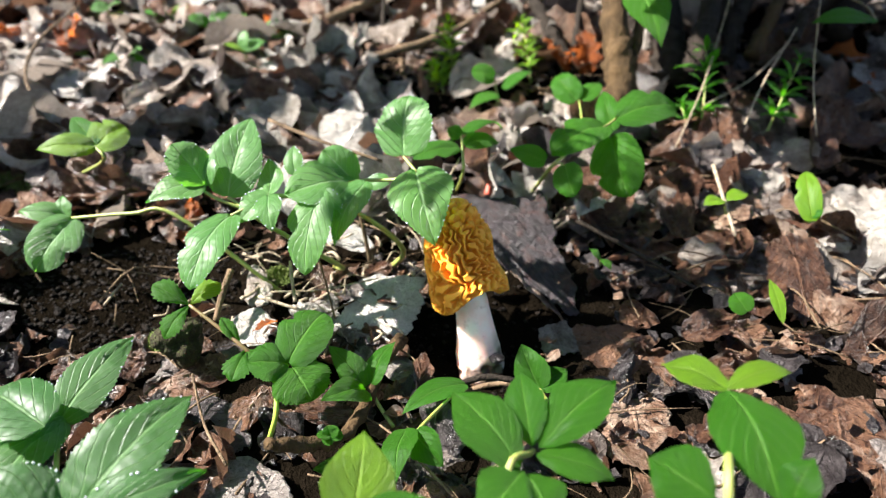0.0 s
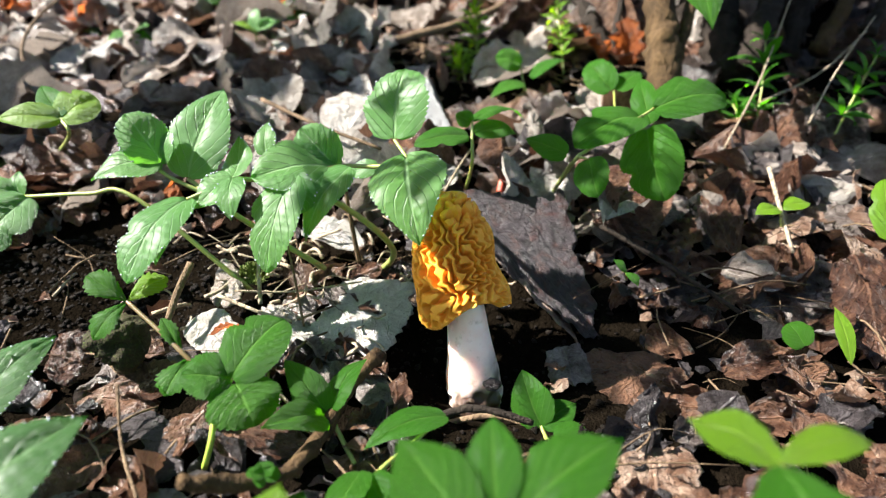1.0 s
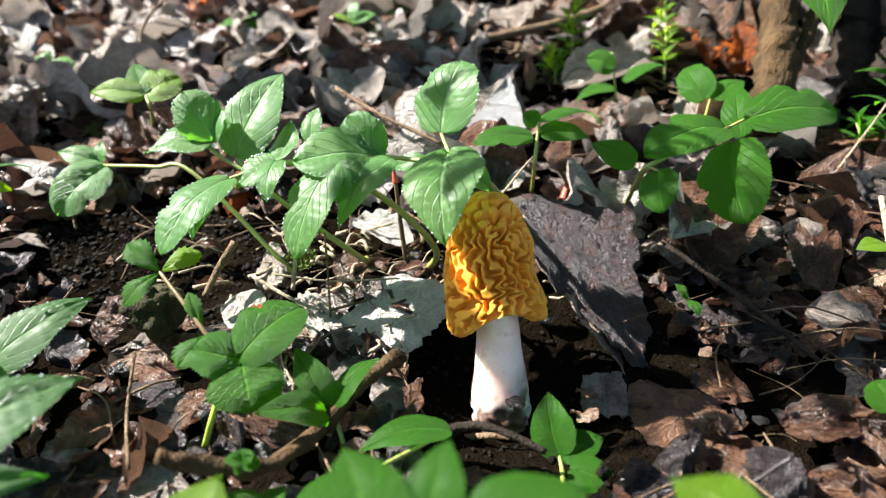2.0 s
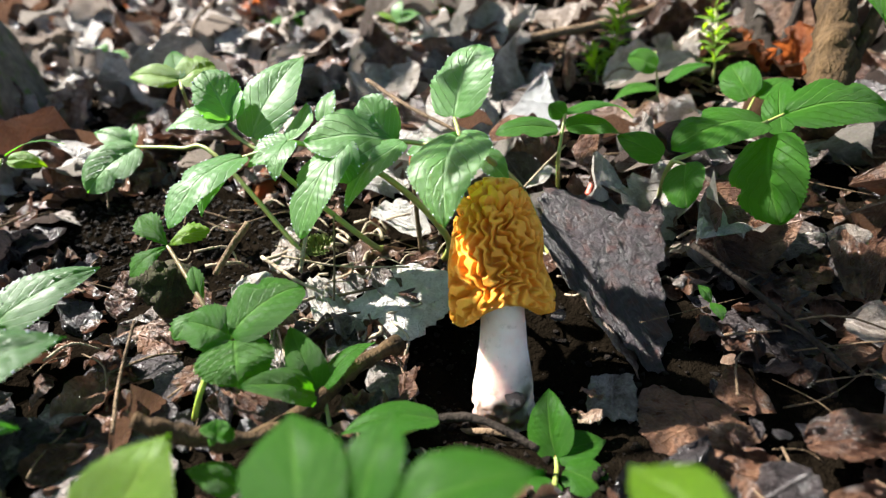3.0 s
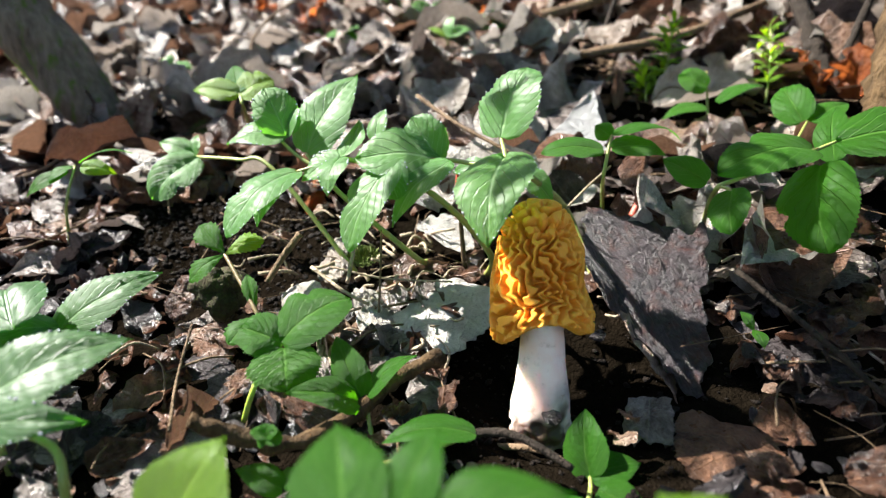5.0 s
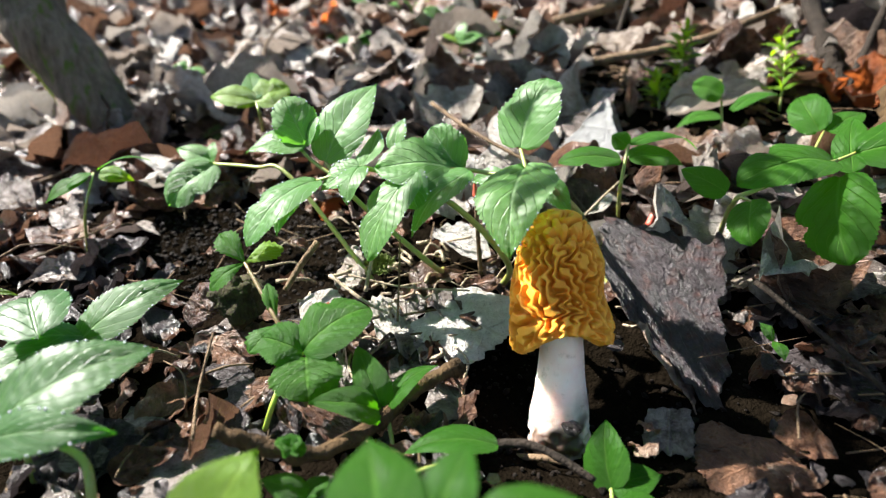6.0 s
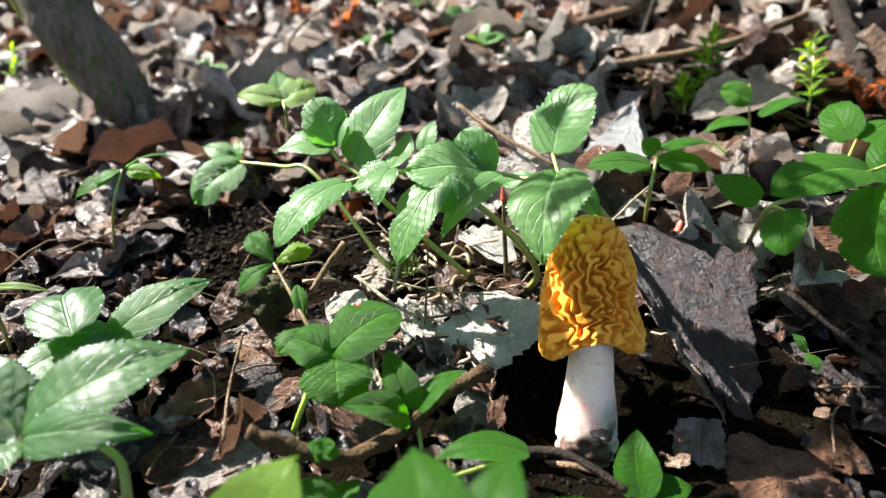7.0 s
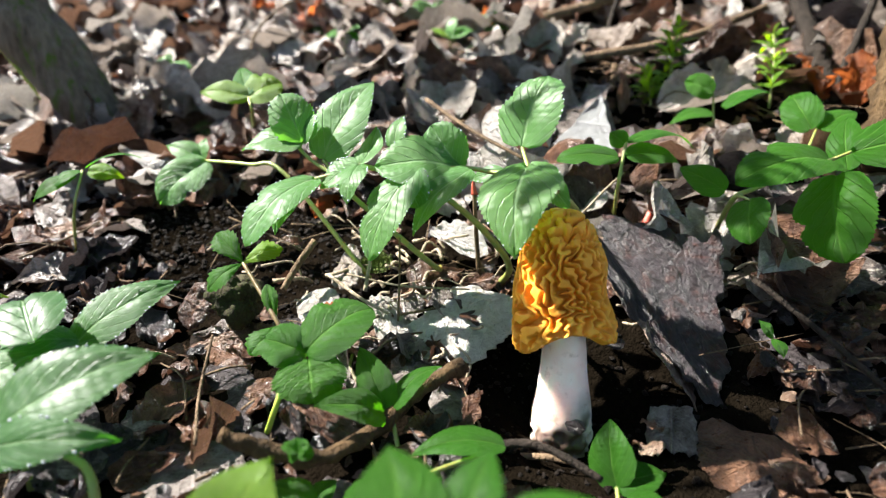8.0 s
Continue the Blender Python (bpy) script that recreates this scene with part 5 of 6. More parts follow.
# the dark tone of this leaf and leaf 40 stands in for shade
broad_leaf("dark", 38, [(-0.1300, 0.1880, -0.0141), (-0.1000, 0.2100, -0.0131), (-0.0690, 0.1778, -0.0146), (-0.0991, 0.1640, -0.0156)], "dark dead leaf pressed into the litter", 0.05)
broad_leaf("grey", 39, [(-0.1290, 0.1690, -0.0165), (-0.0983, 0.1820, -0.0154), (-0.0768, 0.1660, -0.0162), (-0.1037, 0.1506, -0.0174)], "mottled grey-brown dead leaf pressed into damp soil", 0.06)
broad_leaf("dark", 40, [(-0.1640, 0.1570, -0.0167), (-0.1420, 0.1730, -0.0160), (-0.0960, 0.1360, -0.0180), (-0.1164, 0.1245, -0.0187)], "dark dead leaf pressed into the litter", 0.05)
broad_leaf("bleached", 41, [(-0.1080, 0.2450, -0.0093), (-0.0942, 0.2565, -0.0013), (-0.0760, 0.2422, -0.0053), (-0.0876, 0.2276, -0.0100)], "pale pinkish dead leaf standing on edge in the sun", 0.08)
broad_leaf("pale", 42, [(-0.1036, 0.2653, -0.0088), (-0.1010, 0.2859, 0.0058), (-0.0877, 0.2741, -0.0018), (-0.0884, 0.2607, -0.0085)], "white-grey pointed dead leaf scrap", 0.10)
broad_leaf("bleached", 43, [(-0.0802, 0.2602, -0.0059), (-0.0683, 0.2621, -0.0028), (-0.0438, 0.2483, -0.0090), (-0.0544, 0.2317, -0.0098)], "shredded bleached dead leaf in the sun", 0.20, 0.1, 0.12)
broad_leaf("tan", 44, [(-0.1337, 0.2001, -0.0135), (-0.1133, 0.2187, -0.0077), (-0.0936, 0.2297, -0.0061), (-0.1031, 0.2043, -0.0132)], "narrow tan dead leaf with a sunlit rim", 0.09, 0.25, 0.12)
broad_leaf("brown", 45, [(-0.1530, 0.2152, -0.0127), (-0.1452, 0.2273, 0.0028), (-0.1327, 0.2281, -0.0011), (-0.1314, 0.2077, -0.0131)], "small brown cupped dead leaf", 0.14, 0.25, 0.15)

# trunk and shrub
trunk = thing("tree_trunk", (-0.3699, 0.3534, 0.0086), "slender leaning tree trunk with mossy grey-brown bark", "tree trunk")
# the upper trunk, out of view, bends back to keep its shadow off the herbs
part("bark", mesh_from("bark", *tube_data([(-0.3498, 0.3499, -0.0089), (-0.3644, 0.3541, 0.0093), (-0.3888, 0.3521, 0.0522), (-0.4153, 0.3481, 0.0911), (-0.4900, 0.3900, 0.2081), (-0.5600, 0.5600, 0.6030)], 0.0205, 0.0250, 24, 0.09, 20, 3.0, 90.0)), BARK, trunk)
shading_bough(trunk)
shrub = thing("shrub", (0.1376, 0.4892, 0.0303), "dark many-stemmed shrub rising from the litter", "shrub")
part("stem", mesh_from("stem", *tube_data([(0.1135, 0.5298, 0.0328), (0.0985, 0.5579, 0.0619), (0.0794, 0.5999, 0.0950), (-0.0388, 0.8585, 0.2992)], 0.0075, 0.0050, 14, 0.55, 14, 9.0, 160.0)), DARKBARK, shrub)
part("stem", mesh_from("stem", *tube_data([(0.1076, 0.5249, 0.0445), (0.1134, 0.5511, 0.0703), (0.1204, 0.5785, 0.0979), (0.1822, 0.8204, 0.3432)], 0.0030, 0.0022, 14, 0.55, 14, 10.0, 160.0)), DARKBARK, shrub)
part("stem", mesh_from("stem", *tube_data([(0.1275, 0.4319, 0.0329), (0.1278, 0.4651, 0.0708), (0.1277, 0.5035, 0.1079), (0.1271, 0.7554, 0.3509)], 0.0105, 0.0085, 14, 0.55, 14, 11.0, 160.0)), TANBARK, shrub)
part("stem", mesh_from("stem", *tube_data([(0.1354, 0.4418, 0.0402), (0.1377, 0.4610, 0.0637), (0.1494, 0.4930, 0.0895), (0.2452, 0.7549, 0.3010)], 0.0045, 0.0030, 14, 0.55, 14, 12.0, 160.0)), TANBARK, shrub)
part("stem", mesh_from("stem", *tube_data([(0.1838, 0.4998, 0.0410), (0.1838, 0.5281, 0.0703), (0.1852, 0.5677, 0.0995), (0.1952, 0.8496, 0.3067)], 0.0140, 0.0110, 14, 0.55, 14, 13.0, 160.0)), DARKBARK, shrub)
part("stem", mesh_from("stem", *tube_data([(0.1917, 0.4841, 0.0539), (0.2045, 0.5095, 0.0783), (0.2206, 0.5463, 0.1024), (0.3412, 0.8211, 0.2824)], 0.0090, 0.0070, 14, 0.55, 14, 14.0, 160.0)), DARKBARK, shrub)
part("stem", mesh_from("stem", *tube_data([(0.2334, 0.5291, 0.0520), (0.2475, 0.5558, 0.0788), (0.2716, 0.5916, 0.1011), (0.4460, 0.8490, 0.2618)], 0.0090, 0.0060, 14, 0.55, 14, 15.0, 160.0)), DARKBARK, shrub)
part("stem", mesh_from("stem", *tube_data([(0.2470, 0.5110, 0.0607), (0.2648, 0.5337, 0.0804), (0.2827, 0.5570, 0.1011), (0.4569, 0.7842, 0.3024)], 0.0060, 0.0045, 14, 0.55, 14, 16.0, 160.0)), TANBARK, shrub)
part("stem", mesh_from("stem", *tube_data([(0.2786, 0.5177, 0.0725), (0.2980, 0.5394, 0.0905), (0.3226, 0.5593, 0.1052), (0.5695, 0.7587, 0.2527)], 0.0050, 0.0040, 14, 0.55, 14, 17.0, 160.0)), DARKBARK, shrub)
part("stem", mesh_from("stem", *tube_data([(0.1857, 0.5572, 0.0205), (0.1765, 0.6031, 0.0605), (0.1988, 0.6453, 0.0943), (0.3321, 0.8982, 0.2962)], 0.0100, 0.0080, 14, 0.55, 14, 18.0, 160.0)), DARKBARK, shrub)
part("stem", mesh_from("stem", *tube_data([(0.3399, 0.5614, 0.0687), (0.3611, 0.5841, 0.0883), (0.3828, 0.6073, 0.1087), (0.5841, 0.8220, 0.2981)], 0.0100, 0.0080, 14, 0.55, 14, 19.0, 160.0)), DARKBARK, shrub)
leaflet(shrub, (0.1255, 0.4484, 0.1222), (0.1337, 0.3936, 0.0950), 0.0270, "smooth")
leaflet(shrub, (0.2917, 0.4409, 0.0995), (0.2492, 0.4413, 0.1001), 0.0170, "smooth")
stalk(shrub, [(0.1250, 0.5031, 0.1274), (0.1259, 0.4783, 0.1242), (0.1255, 0.4484, 0.1222)], 0.0010, 0.0006, BROWNSTEM)
stalk(shrub, [(0.3226, 0.5593, 0.1052), (0.3171, 0.4992, 0.1008), (0.2917, 0.4409, 0.0995)], 0.0010, 0.0006, BROWNSTEM)
shade_crown(shrub, 30, 13)


def thicket(count):
    """Thin dark stems crowding behind the shrub."""
    r = random.Random(31)
    for k in range(count):
        x, y = r.uniform(0.17, 0.50), r.uniform(0.56, 0.86)
        foot = Vector((x, y, level(x, y) - 0.01))
        lean = Vector((r.uniform(-0.02, 0.10), r.uniform(-0.03, 0.07), 0.16))
        bend = Vector((r.gauss(0, 0.012), r.gauss(0, 0.012), 0))
        size = r.choice((0.003, 0.0045, 0.007, 0.010))
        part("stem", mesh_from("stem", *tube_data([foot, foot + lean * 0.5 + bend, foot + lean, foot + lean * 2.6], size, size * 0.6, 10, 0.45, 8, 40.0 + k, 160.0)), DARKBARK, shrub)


thicket(30)

# sticks and twigs
solid("fallen_stick", mesh_from("fallen_stick", *tube_data([(-0.0650, 0.5315, 0.0524), (-0.0087, 0.5564, 0.0644), (0.0234, 0.5791, 0.0744), (0.0676, 0.6333, 0.0931)], 0.0036, 0.0027, 9, 0.40, 7, 26.0, 260.0)), TWIG, "grey-brown fallen stick lying across the litter", "stick", "twigs and sticks on the litter")
solid("fallen_stick", mesh_from("fallen_stick", *tube_data([(-0.1266, 0.5905, 0.0673), (-0.0957, 0.6106, 0.0748), (-0.0564, 0.6483, 0.0874)], 0.0055, 0.0045, 9, 0.30, 7, 27.0, 260.0)), TWIG, "dark fallen stick half under dead leaves", "stick", "twigs and sticks on the litter")
solid("twig", mesh_from("twig", *tube_data([(-0.0382, 0.5671, 0.0574), (-0.0346, 0.5471, 0.0426), (-0.0267, 0.5152, 0.0271)], 0.0026, 0.0018, 9, 0.25, 7, 28.0, 260.0)), TWIG, "short grey broken twig standing in the litter", "twig", "twigs and sticks on the litter")
solid("twig", mesh_from("twig", *tube_data([(-0.0479, 0.5851, 0.0487), (-0.0550, 0.6084, 0.0692), (-0.0549, 0.6320, 0.0905)], 0.0022, 0.0018, 9, 0.25, 7, 29.0, 260.0)), DARKBARK, "thin upright twig above the fallen stick", "twig", "twigs and sticks on the litter")
solid("twig", mesh_from("twig", *tube_data([(-0.2554, 0.4127, 0.0286), (-0.2897, 0.4420, 0.0395), (-0.3132, 0.4742, 0.0556), (-0.3219, 0.5179, 0.0715), (-0.3136, 0.5738, 0.0887)], 0.0014, 0.0010, 9, 0.10, 7, 30.0, 260.0)), TWIG, "thin bent tan twig arching over the litter", "twig", "twigs and sticks on the litter")
solid("broken_twig", mesh_from("broken_twig", *tube_data([(-0.0592, 0.1522, 0.0108), (-0.0500, 0.1593, 0.0038), (-0.0370, 0.1690, -0.0024), (-0.0308, 0.1905, -0.0059), (-0.0261, 0.2126, -0.0048), (-0.0188, 0.2324, -0.0057)], 0.0024, 0.0030, 12, 0.60, 7, 31.0, 260.0)), TANBARK, "broken crooked brown twig with a yellowish split end", "twig", "twigs and sticks on the litter")
solid("twig", mesh_from("twig", *tube_data([(-0.1059, 0.2382, -0.0001), (-0.1047, 0.2485, 0.0079), (-0.1020, 0.2582, 0.0156)], 0.0014, 0.0017, 9, 0.10, 7, 32.0, 260.0)), TWIG, "short pale cut twig stub", "twig", "twigs and sticks on the litter")
solid("twig", mesh_from("twig", *tube_data([(-0.0831, 0.2536, 0.0059), (-0.0602, 0.2610, 0.0023), (-0.0326, 0.2707, 0.0029)], 0.0005, 0.0004, 9, 0.10, 7, 33.0, 260.0)), PALETWIG, "thin dry grass stalk lying on dead leaves", "twig", "twigs and sticks on the litter")
solid("twig", mesh_from("twig", *tube_data([(-0.0502, 0.2396, 0.0001), (-0.0550, 0.2497, 0.0131), (-0.0601, 0.2596, 0.0260)], 0.0005, 0.0004, 9, 0.10, 7, 34.0, 260.0)), TWIG, "thin reddish upright stalk", "twig", "twigs and sticks on the litter")
solid("twig", mesh_from("twig", *tube_data([(-0.0863, 0.2449, 0.0092), (-0.0669, 0.2401, 0.0052), (-0.0552, 0.2405, 0.0019)], 0.0008, 0.0006, 9, 0.10, 7, 35.0, 260.0)), PALETWIG, "thin pale twig under a herb", "twig", "twigs and sticks on the litter")
solid("twig", mesh_from("twig", *tube_data([(-0.0700, 0.2471, 0.0046), (-0.0725, 0.2558, 0.0133), (-0.0736, 0.2610, 0.0188)], 0.0009, 0.0007, 9, 0.10, 7, 36.0, 260.0)), PALETWIG, "short pale forked twig", "twig", "twigs and sticks on the litter")
solid("twig", mesh_from("twig", *tube_data([(-0.0779, 0.1582, -0.0058), (-0.0900, 0.1735, -0.0012), (-0.0988, 0.1910, 0.0086)], 0.0006, 0.0005, 9, 0.10, 7, 37.0, 260.0)), TWIG, "thin dark upright twig in shade", "twig", "twigs and sticks on the litter")
solid("twig", mesh_from("twig", *tube_data([(-0.2012, 0.1527, -0.0130), (-0.2092, 0.1732, -0.0142), (-0.2114, 0.1916, -0.0133)], 0.0008, 0.0006, 9, 0.10, 7, 38.0, 260.0)), PALETWIG, "thin tan stalk lying on the bank", "twig", "twigs and sticks on the litter")
solid("twig", mesh_from("twig", *tube_data([(-0.3365, 0.2642, -0.0046), (-0.3263, 0.2850, 0.0001), (-0.3196, 0.3070, 0.0101)], 0.0014, 0.0010, 9, 0.20, 7, 39.0, 260.0)), TWIG, "tan twig lying on the bank", "twig", "twigs and sticks on the litter")
solid("twig", mesh_from("twig", *tube_data([(-0.1079, 0.3784, 0.0511), (-0.0727, 0.3557, 0.0457), (-0.0353, 0.3449, 0.0371)], 0.0012, 0.0009, 9, 0.20, 7, 40.0, 260.0)), TWIG, "long thin twig lying behind the herb", "twig", "twigs and sticks on the litter")
solid("twig", mesh_from("twig", *tube_data([(-0.0017, 0.3278, 0.0209), (0.0043, 0.3417, 0.0285), (0.0108, 0.3554, 0.0352)], 0.0006, 0.0005, 9, 0.10, 7, 41.0, 260.0)), PALETWIG, "thin pale grass stalk", "twig", "twigs and sticks on the litter")
solid("twig", mesh_from("twig", *tube_data([(0.1559, 0.3371, 0.0383), (0.1581, 0.3205, 0.0253), (0.1619, 0.3036, 0.0099)], 0.0011, 0.0009, 9, 0.10, 7, 42.0, 260.0)), PALETWIG, "white thin dry stalk beside a seedling", "twig", "twigs and sticks on the litter")
solid("twig", mesh_from("twig", *tube_data([(0.0554, 0.3495, 0.0036), (0.0824, 0.3421, -0.0105), (0.1165, 0.3409, -0.0245), (0.1457, 0.3330, -0.0370)], 0.0010, 0.0014, 9, 0.20, 7, 43.0, 260.0)), DARKBARK, "dark twig lying along the dead leaves", "twig", "twigs and sticks on the litter")
solid("twig", mesh_from("twig", *tube_data([(0.0740, 0.3080, 0.0173), (0.1052, 0.2900, 0.0062), (0.1294, 0.2685, -0.0013)], 0.0013, 0.0010, 9, 0.20, 7, 44.0, 260.0)), DARKBARK, "brown twig lying across dead leaves", "twig", "twigs and sticks on the litter")
solid("twig", mesh_from("twig", *tube_data([(0.0935, 0.3240, 0.0007), (0.1210, 0.3135, -0.0058), (0.1499, 0.2959, -0.0153)], 0.0008, 0.0006, 9, 0.10, 7, 45.0, 260.0)), PALETWIG, "thin tan twig crossing the litter", "twig", "twigs and sticks on the litter")
solid("twig", mesh_from("twig", *tube_data([(0.0020, 0.2034, -0.0111), (0.0168, 0.2071, -0.0072), (0.0290, 0.2067, -0.0080), (0.0402, 0.2050, -0.0101)], 0.0015, 0.0012, 9, 0.30, 7, 46.0, 260.0)), DARKBARK, "curved dark twig at the mushroom foot", "twig", "twigs and sticks on the litter")
solid("twig", mesh_from("twig", *tube_data([(0.0061, 0.2213, -0.0300), (0.0275, 0.2202, -0.0223), (0.0484, 0.2146, -0.0242), (0.0718, 0.2132, -0.0239)], 0.0013, 0.0010, 9, 0.30, 7, 47.0, 260.0)), TWIG, "thin twig below the leaf pair", "twig", "twigs and sticks on the litter")
solid("twig", mesh_from("twig", *tube_data([(0.0916, 0.2466, -0.0224), (0.1097, 0.2402, -0.0250), (0.1303, 0.2337, -0.0265)], 0.0016, 0.0011, 9, 0.20, 7, 48.0, 260.0)), PALETWIG, "pale twig among brown leaves", "twig", "twigs and sticks on the litter")
solid("twig", mesh_from("twig", *tube_data([(0.1564, 0.3988, 0.0255), (0.1836, 0.4399, 0.0570), (0.2173, 0.5035, 0.1080)], 0.0006, 0.0004, 9, 0.10, 7, 49.0, 260.0)), PALETWIG, "white thin twig leaning from the shrub", "twig", "twigs and sticks on the litter")
solid("twig", mesh_from("twig", *tube_data([(0.1934, 0.3874, 0.0458), (0.2170, 0.4218, 0.0657), (0.2492, 0.4595, 0.0917)], 0.0006, 0.0004, 9, 0.10, 7, 50.0, 260.0)), PALETWIG, "white thin twig leaning from the shrub", "twig", "twigs and sticks on the litter")
solid("twig", mesh_from("twig", *tube_data([(0.2392, 0.3838, 0.0396), (0.2493, 0.4236, 0.0691), (0.2658, 0.4694, 0.1089)], 0.0006, 0.0004, 9, 0.10, 7, 51.0, 260.0)), PALETWIG, "white thin twig leaning from the shrub", "twig", "twigs and sticks on the litter")
solid("twig", mesh_from("twig", *tube_data([(0.1858, 0.4418, 0.0402), (0.2273, 0.4619, 0.0554), (0.2619, 0.4866, 0.0786)], 0.0006, 0.0005, 9, 0.10, 7, 52.0, 260.0)), PALETWIG, "white thin twig leaning from the shrub", "twig", "twigs and sticks on the litter")
# added tube whose colour stands in for the sunlit mossy edge of the trunk
solid("lit_trunk_rim", mesh_from("lit_trunk_rim", *tube_data([(-0.3960, 0.3515, 0.0020), (-0.4110, 0.3390, 0.0430), (-0.4300, 0.3310, 0.0790), (-0.4520, 0.3270, 0.1150)], 0.0016, 0.0009, 8, 0.1)), LIMESTEM, "yellow-green tube along the tree trunk, standing in for its sunlit mossy rim", "stalk", "twigs and sticks on the litter")
bud = thing("bud_twig", (-0.0400, 0.2990, -0.0020), "thin brown shoot with a pointed red bud", "shoot")
part("shoot", mesh_from("shoot", *tube_data([(-0.0395, 0.2985, -0.0060), (-0.0425, 0.3000, 0.0150), (-0.0448, 0.3012, 0.0335)], 0.0012, 0.0009, 8, 0.2)), TWIG, bud)
part("tip", mesh_from("tip", *tube_data([(-0.0447, 0.3011, 0.0330), (-0.0455, 0.3016, 0.0365), (-0.0461, 0.3024, 0.0405)], 0.0016, 0.0003, 8)), BUD, bud, "pointed red bud")
sprout_red = thing("red_sprout", (0.0280, 0.3418, 0.0180), "small pinkish red sprout pushing out of litter", "shoot")
part("shoot", mesh_from("shoot", *tube_data([(0.0271, 0.3390, 0.0183), (0.0276, 0.3414, 0.0221), (0.0286, 0.3446, 0.0245)], 0.0022, 0.0012, 8)), BUD, sprout_red)
part("tip", mesh_from("tip", *tube_data([(0.0282, 0.3423, 0.0230), (0.0302, 0.3441, 0.0244), (0.0318, 0.3460, 0.0263)], 0.0012, 0.0004, 8)), BUD, sprout_red)

# standing bleached leaf
solid("bleached_leaf", sheet_between([(-0.0250, 0.4431, 0.0481), (-0.0219, 0.4473, 0.0483), (-0.0010, 0.4110, 0.0240), (-0.0410, 0.4130, 0.0242)], 5, 0.02, uv_turn=True), DEAD_TRUE["white"], "white bleached dead leaf standing like a small tent in the litter", "dead leaf")
solid("bleached_leaf", sheet_between([(-0.0230, 0.4464, 0.0477), (-0.0208, 0.4495, 0.0466), (-0.0050, 0.4502, 0.0160), (-0.0046, 0.4222, 0.0243)], 6, 0.06, uv_turn=True), DEAD_TRUE["grey"], "grey folded back of a bleached dead leaf", "dead leaf")

# cleavers; the sunlit ones are lime, part of the sunlight put into the colour
cleavers((0.0086, 0.5104, 0.0309), (0.0039, 0.5485, 0.0791), 8, 0.0170, "lime", "light lime-green whorled herb in full sun")
cleavers((0.0010, 0.5017, 0.0337), (-0.0079, 0.5202, 0.0518), 5, 0.0150, "lime", "light lime-green whorled herb in full sun")
cleavers((0.0731, 0.5188, 0.0418), (0.0660, 0.5493, 0.0789), 5, 0.0165, "lime", "slender whorled herb with lime-green leaves")
cleavers((0.0519, 0.4448, 0.0208), (0.0520, 0.4582, 0.0220), 2, 0.0120, "green", "low whorled rosette of narrow green leaves")
cleavers((0.1858, 0.4327, 0.0244), (0.1940, 0.4722, 0.0734), 4, 0.0200, "green", "dark green whorled herb in the shade of the shrub")
cleavers((0.2203, 0.4135, 0.0311), (0.2512, 0.4477, 0.0710), 4, 0.0180, "green", "dark green whorled herb in the shade of the shrub")
cleavers((0.1757, 0.4337, 0.0261), (0.1754, 0.4516, 0.0372), 2, 0.0180, "green", "dark green whorled herb in the shade of the shrub")
cleavers((-0.5363, 0.3684, 0.0058), (-0.5592, 0.3871, 0.0371), 3, 0.0140, "lime", "light lime-green whorled herb in full sun")

# small far herbs
far_herb = thing("herb_seedling", (-0.1738, 0.5554, 0.0463), "low seedling with one lime and two pale leaves", "herb plant", "herb plants among the litter")
stalk(far_herb, [(-0.1635, 0.5318, 0.0405), (-0.1635, 0.5318, 0.0595)], 0.0008, 0.0006)
leaflet(far_herb, (-0.1635, 0.5318, 0.0595), (-0.1785, 0.5279, 0.0665), 0.0160, "smooth", tone="lime")
leaflet(far_herb, (-0.1635, 0.5318, 0.0595), (-0.1646, 0.5400, 0.0748), 0.0100, "broad", tone="pale")
leaflet(far_herb, (-0.1635, 0.5318, 0.0595), (-0.1484, 0.5436, 0.0662), 0.0130, "smooth", tone="pale")
far_herb = thing("herb_seedling", (-0.1546, 0.5790, 0.0522), "pale round-leaved seedling on the litter", "herb plant", "herb plants among the litter")
stalk(far_herb, [(-0.1542, 0.5761, 0.0517), (-0.1542, 0.5761, 0.0619)], 0.0008, 0.0006)
leaflet(far_herb, (-0.1542, 0.5761, 0.0619), (-0.1331, 0.5904, 0.0674), 0.0220, "smooth", tone="pale")
leaflet(far_herb, (-0.1542, 0.5761, 0.0619), (-0.1482, 0.5877, 0.0765), 0.0120, "broad", tone="pale")
far_herb = thing("herb_seedling", (-0.2176, 0.6048, 0.0591), "teal green seedling on the bank", "herb plant", "herb plants among the litter")
stalk(far_herb, [(-0.2106, 0.5898, 0.0553), (-0.2106, 0.5898, 0.0710)], 0.0008, 0.0006)
leaflet(far_herb, (-0.2106, 0.5898, 0.0710), (-0.2257, 0.5857, 0.0775), 0.0120, "broad", tone="green")
leaflet(far_herb, (-0.2106, 0.5898, 0.0710), (-0.1922, 0.6036, 0.0781), 0.0140, "smooth", tone="green")
leaflet(far_herb, (-0.2106, 0.5898, 0.0710), (-0.1966, 0.5960, 0.0690), 0.0100, "broad", tone="green")
far_herb = thing("herb_seedling", (-0.2859, 0.5377, 0.0418), "cluster of pale seedling leaves on the bank", "herb plant", "herb plants among the litter")
stalk(far_herb, [(-0.3103, 0.5732, 0.0390), (-0.3103, 0.5732, 0.0450)], 0.0008, 0.0006)
leaflet(far_herb, (-0.3103, 0.5732, 0.0450), (-0.3259, 0.5676, 0.0496), 0.0160, "smooth", tone="pale")
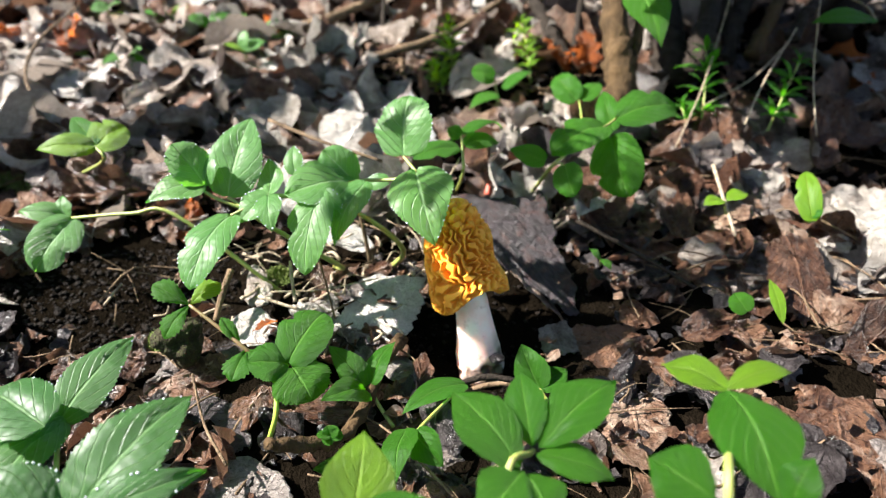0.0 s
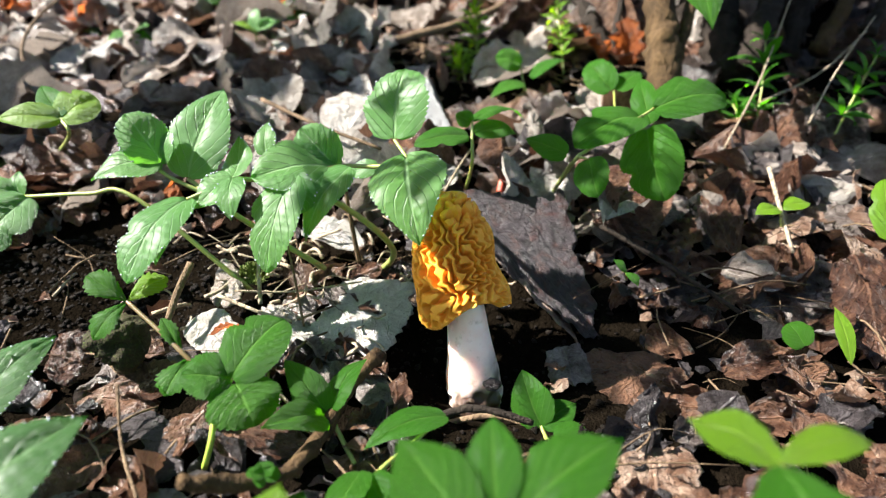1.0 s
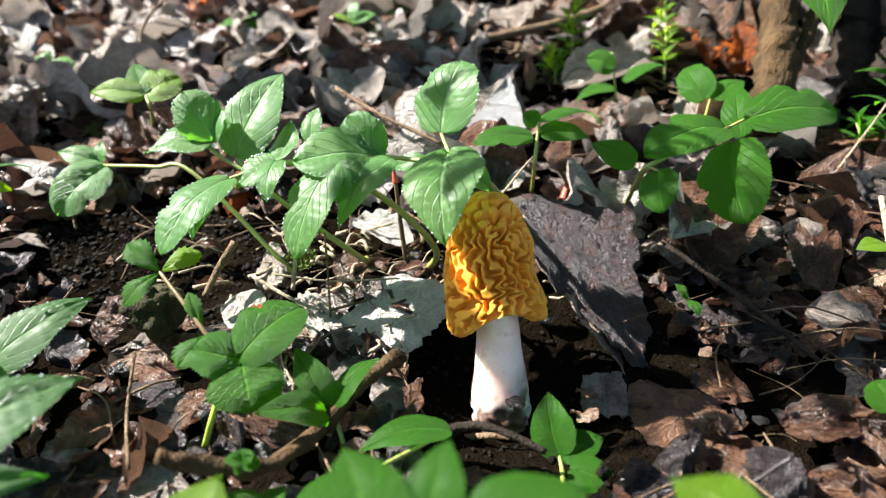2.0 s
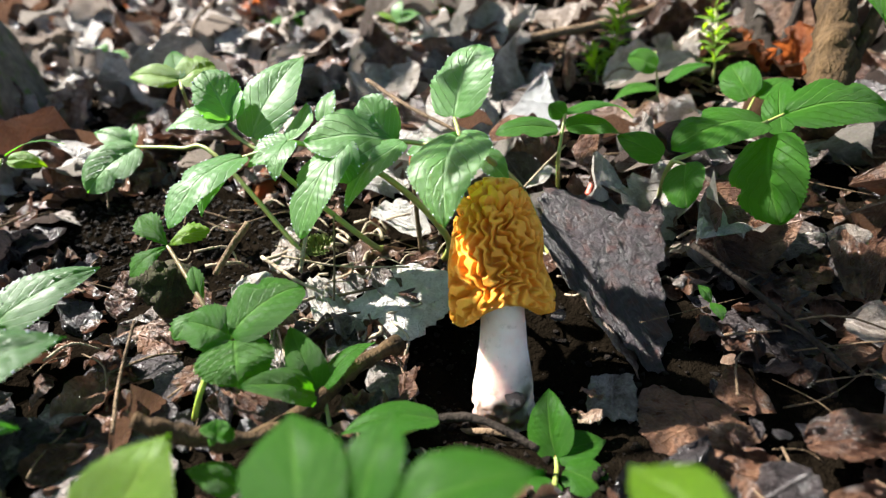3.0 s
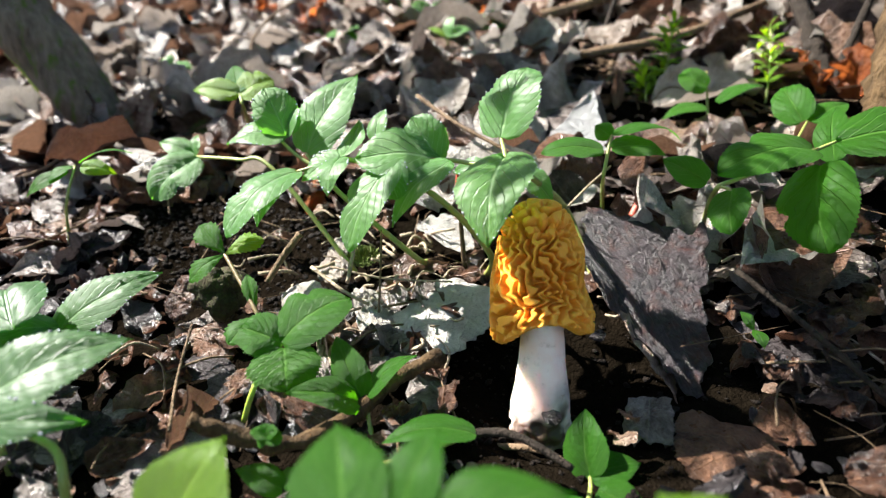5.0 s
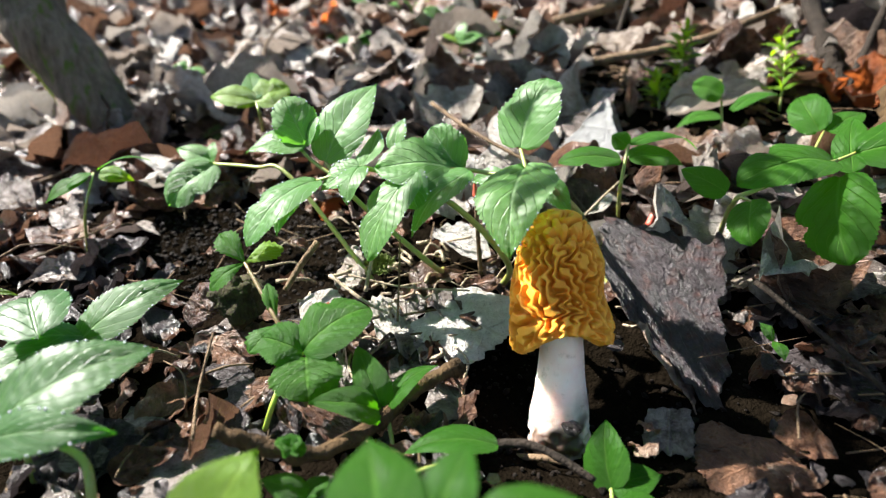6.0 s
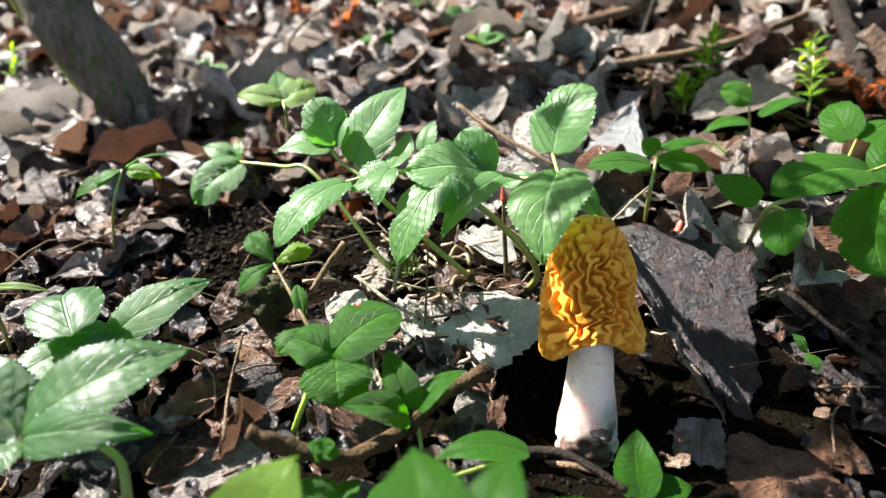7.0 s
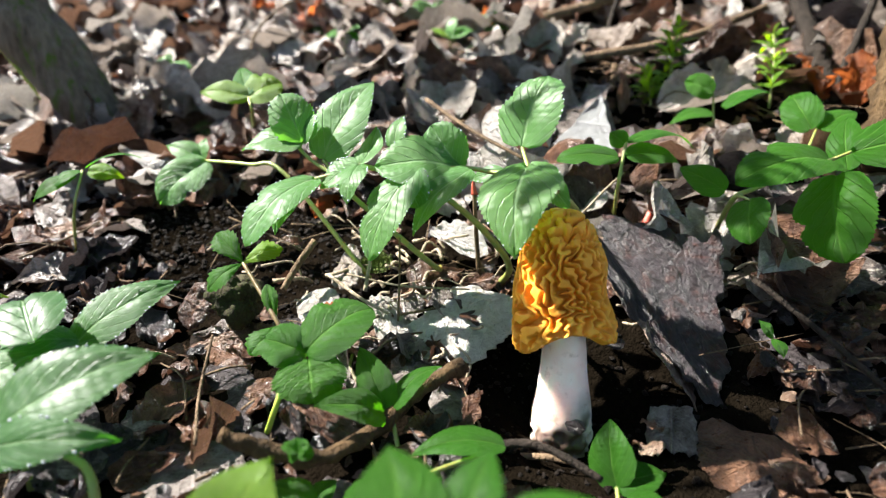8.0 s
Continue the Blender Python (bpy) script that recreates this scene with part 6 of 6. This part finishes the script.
leaflet(far_herb, (-0.3103, 0.5732, 0.0450), (-0.2925, 0.5856, 0.0502), 0.0180, "smooth", tone="pale")
leaflet(far_herb, (-0.3103, 0.5732, 0.0450), (-0.2977, 0.5730, 0.0332), 0.0160, "smooth", tone="green")
leaflet(far_herb, (-0.3103, 0.5732, 0.0450), (-0.3174, 0.5638, 0.0352), 0.0120, "broad", tone="green")
far_herb = thing("herb_seedling", (-0.2711, 0.5870, 0.0544), "cluster of pale seedling leaves on the bank", "herb plant", "herb plants among the litter")
stalk(far_herb, [(-0.2899, 0.6179, 0.0540), (-0.2899, 0.6179, 0.0600)], 0.0008, 0.0006)
leaflet(far_herb, (-0.2899, 0.6179, 0.0600), (-0.3048, 0.6158, 0.0697), 0.0160, "smooth", tone="green")
leaflet(far_herb, (-0.2899, 0.6179, 0.0600), (-0.2721, 0.6318, 0.0678), 0.0180, "smooth", tone="lime")
leaflet(far_herb, (-0.2899, 0.6179, 0.0600), (-0.2812, 0.6197, 0.0551), 0.0160, "smooth", tone="pale")
leaflet(far_herb, (-0.2899, 0.6179, 0.0600), (-0.2954, 0.6107, 0.0524), 0.0140, "smooth", tone="green")
far_herb = thing("herb_seedling", (-0.3863, 0.4497, 0.0218), "pale round-leaved seedling on the litter", "herb plant", "herb plants among the litter")
stalk(far_herb, [(-0.3523, 0.4211, 0.0161), (-0.3523, 0.4211, 0.0397)], 0.0008, 0.0006)
leaflet(far_herb, (-0.3523, 0.4211, 0.0397), (-0.3613, 0.4187, 0.0435), 0.0160, "smooth", tone="pale")
leaflet(far_herb, (-0.3523, 0.4211, 0.0397), (-0.3377, 0.4274, 0.0371), 0.0140, "smooth", tone="pale")
far_herb = thing("herb_seedling", (-0.4702, 0.3588, 0.0044), "lime green seedling tuft in sun", "herb plant", "herb plants among the litter")
stalk(far_herb, [(-0.4767, 0.3650, 0.0056), (-0.4767, 0.3650, 0.0117)], 0.0008, 0.0006)
leaflet(far_herb, (-0.4767, 0.3650, 0.0117), (-0.4907, 0.3611, 0.0177), 0.0120, "broad", tone="lime")
leaflet(far_herb, (-0.4767, 0.3650, 0.0117), (-0.4648, 0.3726, 0.0140), 0.0120, "broad", tone="lime")
leaflet(far_herb, (-0.4767, 0.3650, 0.0117), (-0.4714, 0.3605, -0.0008), 0.0120, "broad", tone="lime")
leaflet(far_herb, (-0.4767, 0.3650, 0.0117), (-0.4813, 0.3589, 0.0053), 0.0100, "broad", tone="lime")
far_herb = thing("herb_seedling", (-0.5142, 0.3497, 0.0028), "lime green seedling tuft in sun", "herb plant", "herb plants among the litter")
stalk(far_herb, [(-0.5406, 0.3661, -0.0002), (-0.5406, 0.3661, 0.0058)], 0.0008, 0.0006)
leaflet(far_herb, (-0.5406, 0.3661, 0.0058), (-0.5565, 0.3589, 0.0077), 0.0120, "broad", tone="lime")
leaflet(far_herb, (-0.5406, 0.3661, 0.0058), (-0.5307, 0.3688, 0.0015), 0.0100, "broad", tone="green")
far_herb = thing("herb_seedling", (-0.2468, 0.1773, -0.0157), "narrow lime blade lying on the bank", "herb plant", "herb plants among the litter")
stalk(far_herb, [(-0.1966, 0.1586, -0.0166), (-0.1966, 0.1586, 0.0150)], 0.0008, 0.0006)
leaflet(far_herb, (-0.1966, 0.1586, 0.0150), (-0.1765, 0.1693, 0.0152), 0.0030, "broad", tone="lime")
far_herb = thing("herb_seedling", (-0.2700, 0.5430, 0.0432), "green seedling leaves on the bank", "herb plant", "herb plants among the litter")
stalk(far_herb, [(-0.2620, 0.5316, 0.0405), (-0.2620, 0.5316, 0.0553)], 0.0008, 0.0006)
leaflet(far_herb, (-0.2620, 0.5316, 0.0553), (-0.2831, 0.5293, 0.0512), 0.0100, "broad", tone="green")
leaflet(far_herb, (-0.2620, 0.5316, 0.0553), (-0.2503, 0.5351, 0.0614), 0.0120, "broad", tone="pale")
leaflet(far_herb, (-0.2620, 0.5316, 0.0553), (-0.2456, 0.5258, 0.0451), 0.0120, "broad", tone="green")
far_herb = thing("herb_seedling", (-0.2576, 0.6167, 0.0624), "cluster of green seedling leaves on the bank", "herb plant", "herb plants among the litter")
stalk(far_herb, [(-0.2530, 0.6110, 0.0610), (-0.2530, 0.6110, 0.0734)], 0.0008, 0.0006)
leaflet(far_herb, (-0.2530, 0.6110, 0.0734), (-0.2792, 0.6136, 0.0779), 0.0180, "smooth", tone="green")
leaflet(far_herb, (-0.2530, 0.6110, 0.0734), (-0.2373, 0.6162, 0.0826), 0.0180, "smooth", tone="lime")
leaflet(far_herb, (-0.2530, 0.6110, 0.0734), (-0.2425, 0.6058, 0.0644), 0.0160, "smooth", tone="green")
leaflet(far_herb, (-0.2530, 0.6110, 0.0734), (-0.2687, 0.6058, 0.0643), 0.0140, "smooth", tone="green")
far_herb = thing("herb_seedling", (-0.3226, 0.6331, 0.0671), "green seedling leaves on the bank", "herb plant", "herb plants among the litter")
stalk(far_herb, [(-0.3214, 0.6361, 0.0680), (-0.3214, 0.6361, 0.0769)], 0.0008, 0.0006)
leaflet(far_herb, (-0.3214, 0.6361, 0.0769), (-0.3376, 0.6369, 0.0783), 0.0120, "broad", tone="green")
leaflet(far_herb, (-0.3214, 0.6361, 0.0769), (-0.3078, 0.6388, 0.0816), 0.0140, "smooth", tone="pale")
far_herb = thing("herb_seedling", (-0.1923, 0.6113, 0.0609), "teal green seedling on the bank", "herb plant", "herb plants among the litter")
stalk(far_herb, [(-0.1902, 0.6097, 0.0606), (-0.1902, 0.6097, 0.0713)], 0.0008, 0.0006)
leaflet(far_herb, (-0.1902, 0.6097, 0.0713), (-0.2164, 0.6115, 0.0744), 0.0100, "broad", tone="green")
leaflet(far_herb, (-0.1902, 0.6097, 0.0713), (-0.1797, 0.6110, 0.0736), 0.0140, "smooth", tone="green")

# moss and lumps
moss_patch((-0.2436, 0.3917, 0.0123), 0.030, 260)
moss_patch((-0.2709, 0.3862, 0.0112), 0.022, 200)
moss_patch((-0.0955, 0.4631, 0.0268), 0.022, 180)
moss_patch((-0.1320, 0.2380, -0.0108), 0.010, 120)
moss_patch((-0.0883, 0.2859, -0.0053), 0.008, 90)
moss_patch((-0.0845, 0.3921, 0.0124), 0.016, 120)
lump("mossy_stone", (-0.1153, 0.2215, 0.0016), 0.0095, 0.55, ROTTEN, "small dark lump of rotten wood under a seedling", "rotten wood")
nut((-0.1338, 0.1840, 0.0106), 0.0034)
